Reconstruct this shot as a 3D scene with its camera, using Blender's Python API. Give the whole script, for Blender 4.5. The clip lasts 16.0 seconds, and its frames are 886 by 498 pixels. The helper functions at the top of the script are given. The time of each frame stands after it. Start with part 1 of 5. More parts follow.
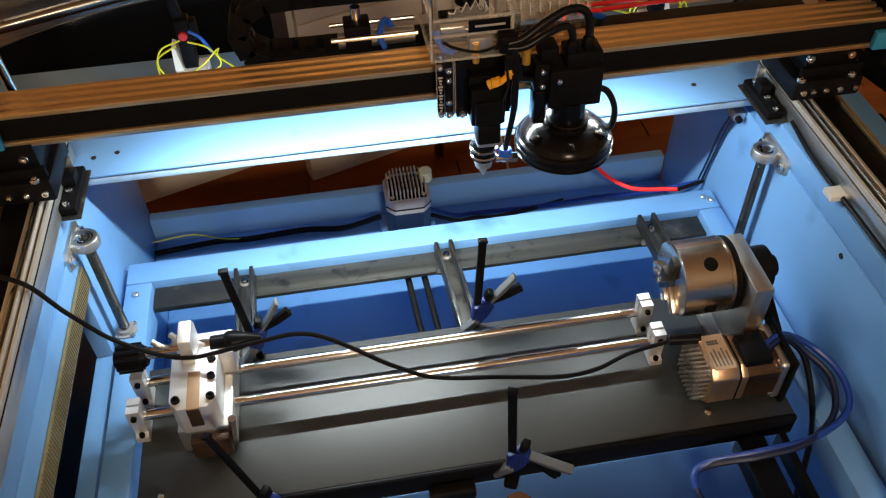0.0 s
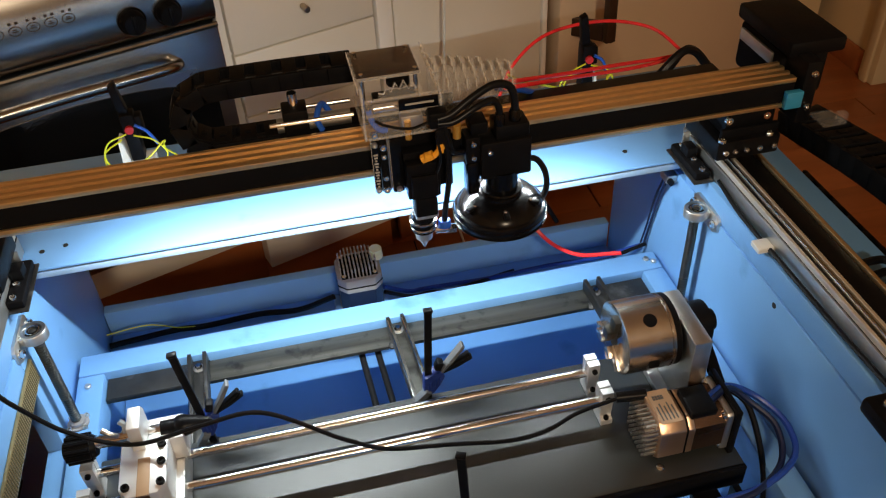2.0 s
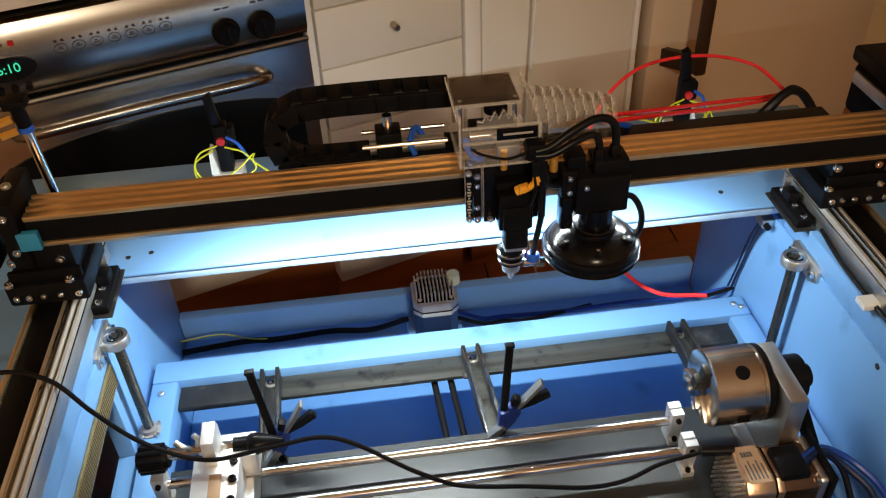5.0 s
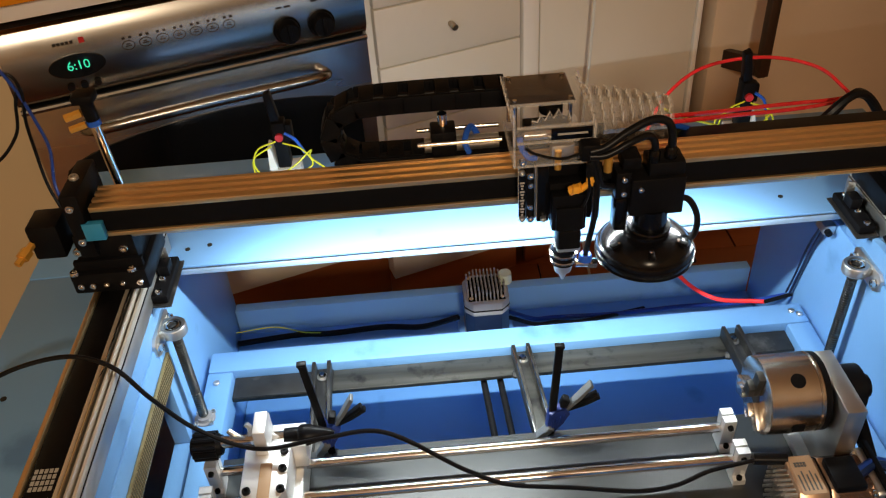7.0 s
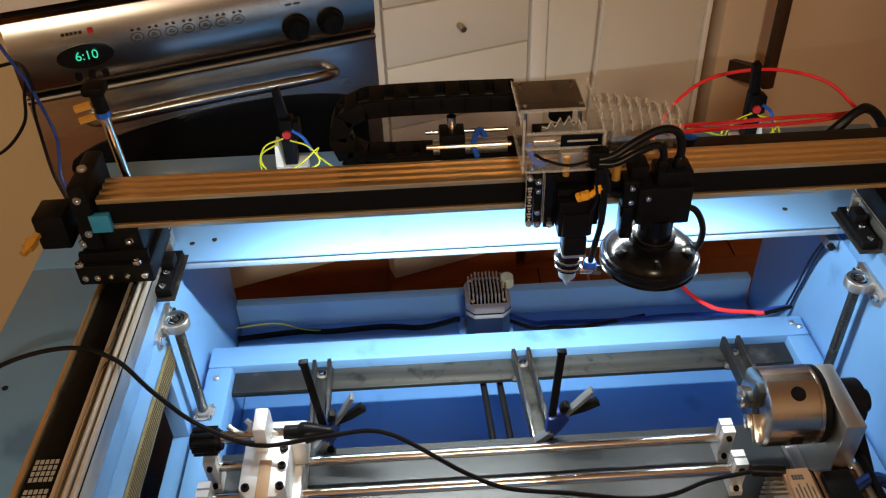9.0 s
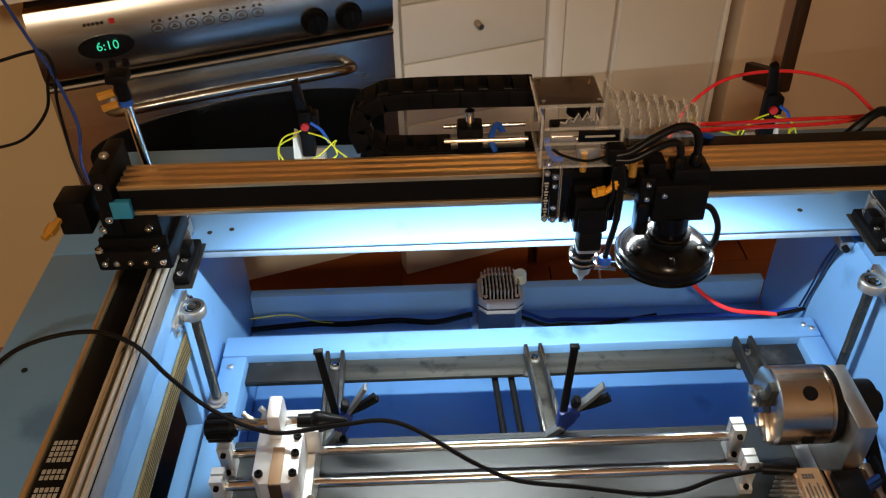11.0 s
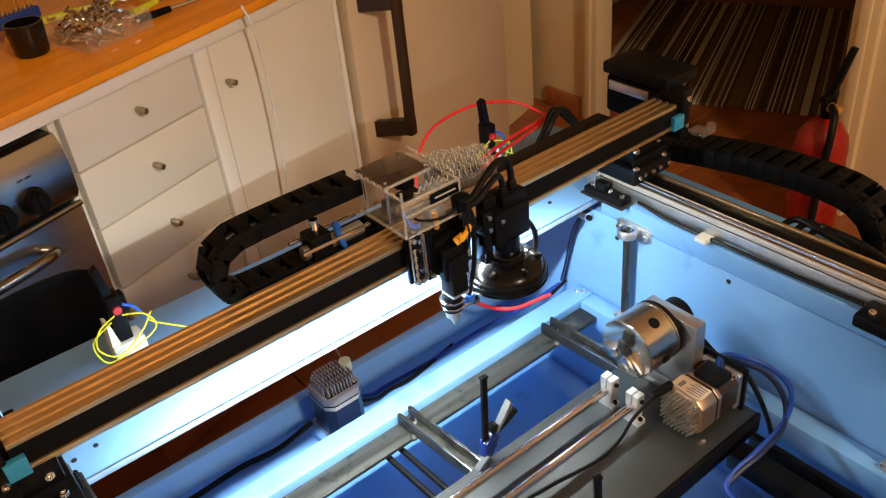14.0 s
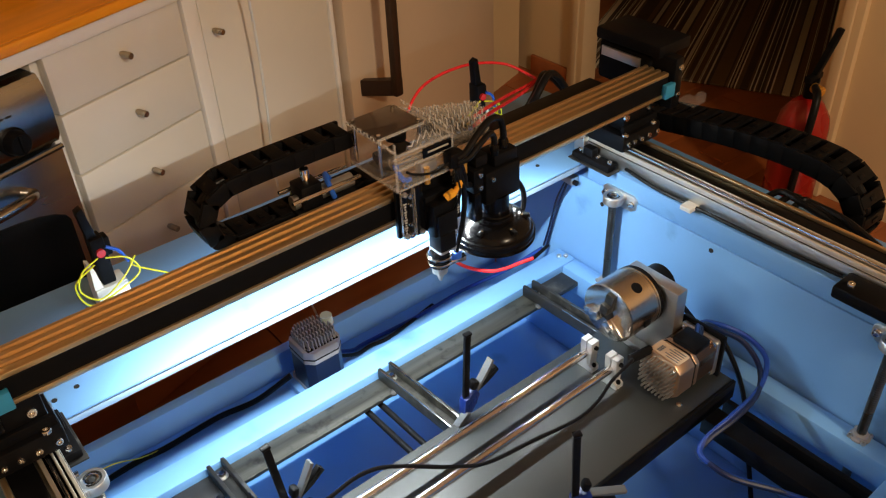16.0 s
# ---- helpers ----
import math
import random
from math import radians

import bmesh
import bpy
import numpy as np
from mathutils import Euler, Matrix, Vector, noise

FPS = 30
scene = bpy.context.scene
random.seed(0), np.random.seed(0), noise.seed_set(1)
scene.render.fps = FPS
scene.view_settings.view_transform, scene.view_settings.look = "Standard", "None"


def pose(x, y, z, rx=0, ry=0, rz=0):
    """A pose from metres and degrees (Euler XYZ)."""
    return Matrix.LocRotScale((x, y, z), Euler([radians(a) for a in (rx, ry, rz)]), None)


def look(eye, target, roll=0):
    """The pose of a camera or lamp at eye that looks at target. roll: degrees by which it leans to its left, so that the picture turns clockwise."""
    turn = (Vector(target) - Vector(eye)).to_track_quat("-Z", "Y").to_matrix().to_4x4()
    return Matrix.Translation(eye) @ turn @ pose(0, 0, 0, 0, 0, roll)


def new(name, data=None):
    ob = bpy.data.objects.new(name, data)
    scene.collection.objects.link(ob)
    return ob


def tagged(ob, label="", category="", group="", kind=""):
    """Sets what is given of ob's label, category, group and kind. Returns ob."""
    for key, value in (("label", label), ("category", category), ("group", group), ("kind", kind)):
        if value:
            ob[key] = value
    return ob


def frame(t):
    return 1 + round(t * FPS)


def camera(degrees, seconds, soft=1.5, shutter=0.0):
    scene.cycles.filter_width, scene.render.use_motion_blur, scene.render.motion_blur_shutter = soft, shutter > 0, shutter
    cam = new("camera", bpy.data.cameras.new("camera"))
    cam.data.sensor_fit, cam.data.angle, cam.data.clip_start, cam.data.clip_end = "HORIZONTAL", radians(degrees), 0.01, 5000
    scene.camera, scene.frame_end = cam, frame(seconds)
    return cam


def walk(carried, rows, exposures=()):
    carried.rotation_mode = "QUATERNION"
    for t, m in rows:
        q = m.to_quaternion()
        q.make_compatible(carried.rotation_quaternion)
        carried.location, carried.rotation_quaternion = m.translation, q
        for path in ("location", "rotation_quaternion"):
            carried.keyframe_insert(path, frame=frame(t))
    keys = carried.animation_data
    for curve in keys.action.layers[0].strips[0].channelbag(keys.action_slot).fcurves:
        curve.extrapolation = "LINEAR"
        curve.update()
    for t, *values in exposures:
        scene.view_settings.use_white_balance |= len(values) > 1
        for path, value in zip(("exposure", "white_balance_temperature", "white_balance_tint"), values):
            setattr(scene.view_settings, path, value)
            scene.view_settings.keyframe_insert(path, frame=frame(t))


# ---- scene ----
cam = camera(55.5, 16.0, soft=1.2)
PATH = [
    (0, (-0.121, -0.691, 1.28), (0.074, 0.699, -0.144), -1.9),
    (0.5, (-0.092, -0.7, 1.273), (0.171, 0.713, -0.118), -2.8),
    (1, (-0.087, -0.719, 1.278), (0.22, 0.733, -0.062), -3.7),
    (1.5, (-0.084, -0.74, 1.29), (0.247, 0.767, 0.017), -3.4),
    (2, (-0.096, -0.722, 1.283), (0.193, 0.788, 0.005), -3.2),
    (2.5, (-0.095, -0.706, 1.262), (0.16, 0.77, -0.064), -4.1),
    (3, (-0.085, -0.713, 1.262), (0.189, 0.749, -0.075), -4.7),
    (3.5, (-0.077, -0.7, 1.259), (0.269, 0.735, -0.09), -3.5),
    (4, (-0.089, -0.7, 1.254), (0.218, 0.728, -0.113), -4.2),
    (4.5, (-0.12, -0.701, 1.271), (0.059, 0.791, -0.049), -3.7),
    (5, (-0.12, -0.691, 1.282), (0.038, 0.868, 0.039), -2.6),
    (7.5, (-0.118, -0.696, 1.283), (-0.102, 0.875, 0.046), -4.4),
    (8, (-0.122, -0.693, 1.281), (-0.087, 0.871, 0.036), -3.6),
    (8.5, (-0.124, -0.693, 1.283), (-0.082, 0.874, 0.041), -2.8),
    (10.8, (-0.141, -0.706, 1.297), (-0.118, 0.867, 0.063), -1.3),
    (11, (-0.134, -0.704, 1.285), (-0.118, 0.867, 0.048), -1.6),
    (11.5, (-0.136, -0.707, 1.276), (-0.12, 0.784, -0.057), -1.8),
    (12, (-0.145, -0.692, 1.281), (-0.047, 0.806, -0.04), -1.9),
    (12.5, (-0.256, -0.65, 1.303), (0.149, 0.893, 0.097), -5.4),
    (13, (-0.367, -0.635, 1.303), (0.368, 0.799, 0.118), -7.7),
    (13.5, (-0.426, -0.649, 1.323), (0.465, 0.72, 0.168), -7.0),
    (14, (-0.436, -0.655, 1.327), (0.53, 0.7, 0.217), -6.2),
    (14.5, (-0.444, -0.654, 1.325), (0.54, 0.692, 0.221), -5.6),
    (15, (-0.453, -0.647, 1.311), (0.519, 0.694, 0.19), -4.4),
    (15.5, (-0.459, -0.65, 1.311), (0.507, 0.653, 0.141), -3.5),
    (16, (-0.456, -0.651, 1.316), (0.53, 0.634, 0.143), -2.7),
]
walk(cam, [(t, look(eye, target, roll)) for t, eye, target, roll in PATH], [(0, -0.84), (3.5, -0.82), (4.5, -0.70), (8, -0.75), (11.5, -0.90), (12.5, -0.66), (13.3, -0.28), (14, -0.08), (15, -0.2), (16, -0.46)])

# ---- light ----
world = bpy.data.worlds.new("world")
scene.world = world
world.use_nodes = True
world.node_tree.nodes["Background"].inputs[0].default_value = (1.0, 0.72, 0.45, 1)
world.node_tree.nodes["Background"].inputs[1].default_value = 0.012


def area(name, m, size, size_y, watts, colour, spread=180):
    data = bpy.data.lights.new(name, "AREA")
    data.shape, data.size, data.size_y, data.energy, data.color, data.spread = "RECTANGLE", size, size_y, watts, colour, radians(spread)
    ob = new(name, data)
    ob.matrix_world = m
    return ob


# the white strip under the gantry, facing down
area("led_lamp", pose(-0.038, 0.008, 0.7825), 0.54, 0.006, 6.9, (0.92, 1.0, 1.0))
# the warm shaded room lamp behind the camera, shining down
area("room_lamp", look((0.10, -2.46, 2.28), (0.10, -0.90, 0.30)), 0.28, 0.28, 60, (1.0, 0.79, 0.55))


# ---- materials ----
def material(name, colour, rough=0.5, metal=0.0, vary=0.12, scale=30.0, bump=0.1, bump_scale=200.0, stretch=(1, 1, 1), coat=0.0, spots=0.0, spot_colour=None, island=0.0, glow=None, rough_vary=0.1, spec=0.5):
    m = bpy.data.materials.new(name)
    m.use_nodes = True
    nt = m.node_tree
    b = nt.nodes["Principled BSDF"]
    b.inputs["Metallic"].default_value = metal
    b.inputs["Coat Weight"].default_value = coat
    b.inputs["Specular IOR Level"].default_value = spec
    co = nt.nodes.new("ShaderNodeTexCoord")
    mp = nt.nodes.new("ShaderNodeMapping")
    mp.inputs["Scale"].default_value = stretch
    nt.links.new(co.outputs["Object"], mp.inputs["Vector"])
    n1 = nt.nodes.new("ShaderNodeTexNoise")
    n1.inputs["Scale"].default_value, n1.inputs["Detail"].default_value = scale, 5
    nt.links.new(mp.outputs[0], n1.inputs["Vector"])
    n2 = nt.nodes.new("ShaderNodeTexNoise")
    n2.inputs["Scale"].default_value, n2.inputs["Detail"].default_value = scale * 0.12, 3
    nt.links.new(mp.outputs[0], n2.inputs["Vector"])
    add = nt.nodes.new("ShaderNodeMath")
    add.operation = "ADD"
    nt.links.new(n1.outputs[0], add.inputs[0]), nt.links.new(n2.outputs[0], add.inputs[1])
    ramp = nt.nodes.new("ShaderNodeMapRange")
    ramp.inputs["From Min"].default_value, ramp.inputs["From Max"].default_value = 0.6, 1.4
    ramp.inputs["To Min"].default_value, ramp.inputs["To Max"].default_value = 1 - vary, 1 + vary
    nt.links.new(add.outputs[0], ramp.inputs[0])
    last = ramp.outputs[0]
    if island:
        info = nt.nodes.new("ShaderNodeObjectInfo")
        r2 = nt.nodes.new("ShaderNodeMapRange")
        r2.inputs["To Min"].default_value, r2.inputs["To Max"].default_value = 1 - island, 1 + island
        nt.links.new(info.outputs["Random"], r2.inputs[0])
        mul = nt.nodes.new("ShaderNodeMath")
        mul.operation = "MULTIPLY"
        nt.links.new(last, mul.inputs[0]), nt.links.new(r2.outputs[0], mul.inputs[1])
        last = mul.outputs[0]
    mix = nt.nodes.new("ShaderNodeVectorMath")
    mix.operation = "SCALE"
    mix.inputs[0].default_value = colour
    nt.links.new(last, mix.inputs["Scale"])
    out = mix.outputs[0]
    if spots:
        n3 = nt.nodes.new("ShaderNodeTexNoise")
        n3.inputs["Scale"].default_value, n3.inputs["Detail"].default_value = scale * 0.6, 8
        nt.links.new(co.outputs["Object"], n3.inputs["Vector"])
        r3 = nt.nodes.new("ShaderNodeMapRange")
        r3.inputs["From Min"].default_value, r3.inputs["From Max"].default_value = 0.62 - spots * 0.2, 0.70
        nt.links.new(n3.outputs[0], r3.inputs[0])
        mx = nt.nodes.new("ShaderNodeMix")
        mx.data_type = "RGBA"
        mx.inputs[7].default_value = (*spot_colour, 1)
        nt.links.new(r3.outputs[0], mx.inputs[0]), nt.links.new(out, mx.inputs[6])
        out = mx.outputs[2]
    nt.links.new(out, b.inputs["Base Color"])
    rr = nt.nodes.new("ShaderNodeMapRange")
    rr.inputs["From Min"].default_value, rr.inputs["From Max"].default_value = 0.3, 0.7
    rr.inputs["To Min"].default_value, rr.inputs["To Max"].default_value = max(0.02, rough - rough_vary), min(1, rough + rough_vary)
    nt.links.new(n2.outputs[0], rr.inputs[0])
    nt.links.new(rr.outputs[0], b.inputs["Roughness"])
    if bump:
        n4 = nt.nodes.new("ShaderNodeTexNoise")
        n4.inputs["Scale"].default_value = bump_scale
        nt.links.new(mp.outputs[0], n4.inputs["Vector"])
        bp = nt.nodes.new("ShaderNodeBump")
        bp.inputs["Strength"].default_value, bp.inputs["Distance"].default_value = bump, 0.001
        nt.links.new(n4.outputs[0], bp.inputs["Height"])
        nt.links.new(bp.outputs[0], b.inputs["Normal"])
    if glow:
        b.inputs["Emission Color"].default_value = (*glow[:3], 1)
        b.inputs["Emission Strength"].default_value = glow[3]
    return m


def sheet(name, colour, cover):
    """Thin clear plastic: mostly see-through, with a glossy skin."""
    m = material(name, colour, 0.10, vary=0.05, bump=0.05, bump_scale=60, coat=0.5, rough_vary=0.04)
    m.node_tree.nodes["Principled BSDF"].inputs["Alpha"].default_value = cover
    return m


BLUE = material("blue_paint", (0.165, 0.375, 0.71), 0.42, vary=0.05, scale=14, bump=0.12, bump_scale=500, coat=0.1, spots=0.02, spot_colour=(0.10, 0.25, 0.52))
BLUE_EDGE = material("worn_blue_edge", (0.30, 0.46, 0.66), 0.5, vary=0.2, scale=60)
STEEL_DARK = material("mill_scale_steel", (0.056, 0.055, 0.048), 0.42, 0.5, vary=0.95, scale=80, stretch=(0.06, 1, 1), bump=0.2, spots=0.3, spot_colour=(0.016, 0.015, 0.014))
SCREW_STEEL = material("lead_screw_steel", (0.20, 0.185, 0.16), 0.30, 1.0, vary=0.3, scale=60, bump=0, rough_vary=0.06)
STEEL = material("bright_steel", (0.72, 0.71, 0.69), 0.14, 1.0, vary=0.03, scale=40, bump=0, rough_vary=0.02)
CHUCK_STEEL = material("turned_steel", (0.58, 0.54, 0.49), 0.24, 1.0, vary=0.03, scale=60, stretch=(8, 0.1, 0.1), bump=0.03, bump_scale=300, rough_vary=0.02)
ALU = material("cast_aluminium", (0.60, 0.60, 0.58), 0.42, 1.0, vary=0.12, scale=50, bump=0.15)
ALU_WHITE = material("satin_aluminium", (0.80, 0.80, 0.79), 0.48, 0.7, vary=0.06, scale=40, bump=0.08)
ALU_GOLD = material("bronze_anodised_aluminium", (0.78, 0.56, 0.30), 0.34, 0.9, vary=0.0, scale=22, bump=0, rough_vary=0.0)
# dark brown for shade laid in the gantry grooves and for oven print
SHADE_AND_PRINT = material("groove_shade_and_print", (0.030, 0.020, 0.012), 0.6, 0.2)
BLACK = material("black_anodised_metal", (0.006, 0.006, 0.007), 0.36, vary=0.25, scale=40, spec=0.09)
BLACK_PLASTIC = material("black_plastic", (0.005, 0.005, 0.006), 0.48, vary=0.3, scale=60, bump=0.2, spec=0.09)
RUBBER = material("black_cable_rubber", (0.006, 0.006, 0.007), 0.36, vary=0.25, scale=50, spec=0.18)
PLATE = material("black_powder_coated_plate", (0.013, 0.016, 0.0150), 0.50, vary=0.16, scale=18, bump=0.10, bump_scale=700, rough_vary=0.03, spec=1.0)
TEAL = material("teal_plastic", (0.03, 0.26, 0.48), 0.45)
BRASS = material("brass", (0.85, 0.45, 0.08), 0.35, 0.6)
ORANGE = material("orange_connector", (0.90, 0.42, 0.03), 0.4)
WHITE_PLASTIC = material("white_plastic", (0.72, 0.73, 0.70), 0.5)
RED_HOSE = material("red_hose", (0.85, 0.03, 0.035), 0.3, vary=0.08)
YELLOW_WIRE = material("yellow_wire", (0.70, 0.72, 0.03), 0.4)
BLUE_WIRE = material("blue_cable", (0.012, 0.05, 0.30), 0.35)
JAW_BLUE = material("dark_blue_jaw_plastic", (0.006, 0.022, 0.16), 0.4, vary=0.15)
NAVY = material("navy_cable", (0.006, 0.012, 0.05), 0.35)
BLUE_BRIGHT = material("blue_fitting", (0.02, 0.12, 0.65), 0.35)
RED_PLASTIC = material("red_plastic", (0.55, 0.02, 0.02), 0.4)
ACRYLIC = sheet("clear_acrylic", (0.92, 0.90, 0.87), 0.07)
ACRYLIC_RIB = sheet("frosted_clear_acrylic", (0.94, 0.92, 0.89), 0.10)
# two denser, near-white acrylics that put edge gleam and glints into the colour
ACRYLIC_GLEAM = sheet("edge_gleam_acrylic", (0.97, 0.95, 0.92), 0.24)
ACRYLIC_GLINT = sheet("edge_glint_acrylic", (0.97, 0.95, 0.92), 0.62)
ACRYLIC_SMOKE = sheet("smoked_acrylic", (0.05, 0.035, 0.03), 0.80)
COPPERISH = material("cast_motor_housing", (0.62, 0.42, 0.28), 0.36, 0.9, vary=0.12, scale=40, bump=0.2)
MOTOR_BODY = material("dark_motor_laminations", (0.17, 0.10, 0.065), 0.28, 0.9, vary=0.2, scale=60, stretch=(0.3, 1, 1))
CREAM = material("cream_cabinet_paint", (0.74, 0.69, 0.60), 0.45, vary=0.04, scale=8, bump=0.06, bump_scale=120)
WHITE_PAINT = material("white_trim_paint", (0.82, 0.78, 0.72), 0.42, vary=0.04, scale=8, bump=0.05)
FRIDGE_WHITE = material("fridge_enamel", (0.70, 0.54, 0.38), 0.35, vary=0.04, scale=6)
WALL = material("cream_wall_paint", (0.74, 0.57, 0.34), 0.7, vary=0.05, scale=5, bump=0.1, bump_scale=90)
CEILING = material("ceiling_paint", (0.72, 0.68, 0.60), 0.8, vary=0.03, scale=4)
WOOD_TOP = material("varnished_orange_wood", (0.82, 0.29, 0.014), 0.30, vary=0.3, scale=24, stretch=(0.15, 1, 1), coat=0.25, spec=0.3)
PLANK = material("red_brown_floor_wood", (0.36, 0.105, 0.030), 0.38, vary=0.32, scale=20, stretch=(0.18, 1, 1), bump=0.15, coat=0.2, island=0.16)
INOX = material("brushed_stainless", (0.37, 0.357, 0.335), 0.27, 1.0, vary=0.12, scale=50, stretch=(0.05, 1, 1), bump=0.06, rough_vary=0.08)
GLASS_BLACK = material("black_oven_glass", (0.006, 0.006, 0.007), 0.10, vary=0.2, rough_vary=0.03)
BROWN_METAL = material("brown_handle_metal", (0.055, 0.03, 0.018), 0.42, 0.3, vary=0.2)
# near-black for dark parts and for shade put into gaps and holes
DARK = material("dark_parts_and_shade", (0.01, 0.009, 0.008), 0.8)
GREEN_LED = material("green_digits", (0.02, 0.2, 0.12), 0.5, glow=(0.05, 1.0, 0.55, 1.1))
RED_PAINT = material("red_cylinder_paint", (0.34, 0.010, 0.008), 0.3, vary=0.08, coat=0.3)
GRIP_GREY = material("grey_grip_plastic", (0.10, 0.11, 0.12), 0.5)
NICKEL = material("aged_nickel", (0.40, 0.34, 0.26), 0.34, 1.0, vary=0.12, scale=80)
TAN_LABEL = material("tan_label", (0.50, 0.36, 0.24), 0.45, vary=0.12)
TAPE = material("tan_tape", (0.36, 0.23, 0.13), 0.6)
LABEL = material("grey_label", (0.42, 0.41, 0.38), 0.5, vary=0.1)
HOLE = material("hole_shadow", (0.12, 0.10, 0.05), 0.7)
RAIL_SATIN = material("satin_rail_aluminium", (0.80, 0.74, 0.64), 0.42, 0.65, vary=0.05, scale=30, stretch=(1, 0.1, 1), bump=0, rough_vary=0.03)
WORN = material("worn_black_steel", (0.03, 0.03, 0.03), 0.45, 0.4, vary=0.5, scale=50, spots=0.2, spot_colour=(0.12, 0.12, 0.115))
RULER = material("perforated_brass_strip", (0.34, 0.27, 0.13), 0.45, 0.6, vary=0.25, scale=80)
FOIL = material("crumpled_foil", (0.70, 0.66, 0.58), 0.22, 1.0, vary=0.2)
CAP_GREEN = material("pale_green_cap", (0.55, 0.62, 0.46), 0.5)
BLACK_GLOSS = material("glossy_black_plastic", (0.004, 0.004, 0.005), 0.20, vary=0.2, bump=0.03, spec=0.22, rough_vary=0.04)
BLACK_MATT = material("matt_black_metal", (0.006, 0.006, 0.007), 0.65, vary=0.2, spec=0.05)
CAST_GREY = material("grey_cast_housing", (0.34, 0.33, 0.33), 0.5, 0.3, vary=0.15, bump=0.2)


def striped(name):
    m = material(name, (0.1, 0.08, 0.05), 0.95, vary=0.2, scale=200, bump=0.5, bump_scale=600)
    nt = m.node_tree
    co = nt.nodes.new("ShaderNodeTexCoord")
    sep = nt.nodes.new("ShaderNodeSeparateXYZ")
    nt.links.new(co.outputs["Object"], sep.inputs[0])
    no = nt.nodes.new("ShaderNodeTexNoise")
    no.noise_dimensions = "1D"
    no.inputs["Scale"].default_value, no.inputs["Detail"].default_value = 16, 1
    nt.links.new(sep.outputs[0], no.inputs["W"])
    cr = nt.nodes.new("ShaderNodeValToRGB")
    cr.color_ramp.interpolation = "CONSTANT"
    e = cr.color_ramp.elements
    e[0].position, e[0].color = 0.0, (0.62, 0.54, 0.38, 1)
    x = e.new(0.37)
    x.color = (0.06, 0.04, 0.025, 1)
    x = e.new(0.47)
    x.color = (0.16, 0.10, 0.05, 1)
    e[len(e) - 1].color = (0.05, 0.03, 0.02, 1)
    for p, c in ((0.53, (0.80, 0.72, 0.54, 1)), (0.57, (0.05, 0.03, 0.02, 1)), (0.61, (0.60, 0.50, 0.34, 1)), (0.66, (0.10, 0.06, 0.03, 1))):
        x = e.new(p)
        x.color = c
    nt.links.new(no.outputs[0], cr.inputs[0])
    nt.links.new(cr.outputs[0], nt.nodes["Principled BSDF"].inputs["Base Color"])
    return m


RUG = striped("striped_rug_weave")

# ---- building tools ----
BASES = {}


def thing(name, label, category, base=(0, 0, 0), place=Matrix(), group="", kind=""):
    ob = new(name)
    ob.empty_display_size = 0.05
    ob.matrix_world = place @ Matrix.Translation(base)
    BASES[ob.name] = Vector(base)
    return tagged(ob, label, category, group, kind)


def part(name, bm, mat, parent=None, label="", smooth=40):
    """One mesh object under a thing or a part; bm is in the thing's design coordinates."""
    root, chain = parent, Vector((0, 0, 0))
    while root is not None and root.name not in BASES:
        root = root.parent
    if root is not None:
        bmesh.ops.translate(bm, verts=bm.verts, vec=-BASES[root.name])
    bmesh.ops.recalc_face_normals(bm, faces=bm.faces)
    for f in bm.faces:
        f.smooth = True
    for e in bm.edges:
        if len(e.link_faces) == 2 and e.calc_face_angle(0) > radians(smooth):
            e.smooth = False
    me = bpy.data.meshes.new(name)
    bm.to_mesh(me)
    bm.free()
    me.materials.append(mat)
    ob = new(name, me)
    if parent is not None:
        ob.parent = parent
    if label:
        tagged(ob, label)
    return ob


def box(bm, x0, x1, y0, y1, z0, z1, bevel=0.0, m=None):
    r = bmesh.ops.create_cube(bm, size=1)
    vs = r["verts"]
    mm = Matrix.Translation(((x0 + x1) / 2, (y0 + y1) / 2, (z0 + z1) / 2)) @ Matrix.Diagonal((abs(x1 - x0), abs(y1 - y0), abs(z1 - z0), 1))
    bmesh.ops.transform(bm, matrix=mm, verts=vs)
    if bevel:
        es = list({e for v in vs for e in v.link_edges})
        g = bmesh.ops.bevel(bm, geom=es, offset=bevel, segments=2, affect="EDGES", profile=0.5)
        vs = list({v for f in g["faces"] for v in f.verts} | {v for v in vs if v.is_valid})
    if m is not None:
        bmesh.ops.transform(bm, matrix=m, verts=vs)
    return bm


def Box(x0, x1, y0, y1, z0, z1, bevel=0.001, m=None):
    return box(bmesh.new(), x0, x1, y0, y1, z0, z1, bevel, m)


def cyl(bm, p0, p1, r, r2=None, seg=24, caps=True):
    p0, p1 = Vector(p0), Vector(p1)
    d = p1 - p0
    m = Matrix.Translation((p0 + p1) / 2) @ d.to_track_quat("Z", "Y").to_matrix().to_4x4()
    bmesh.ops.create_cone(bm, cap_ends=caps, segments=seg, radius1=r, radius2=r if r2 is None else r2, depth=d.length, matrix=m)
    return bm


def Cyl(p0, p1, r, r2=None, seg=24):
    return cyl(bmesh.new(), p0, p1, r, r2, seg)


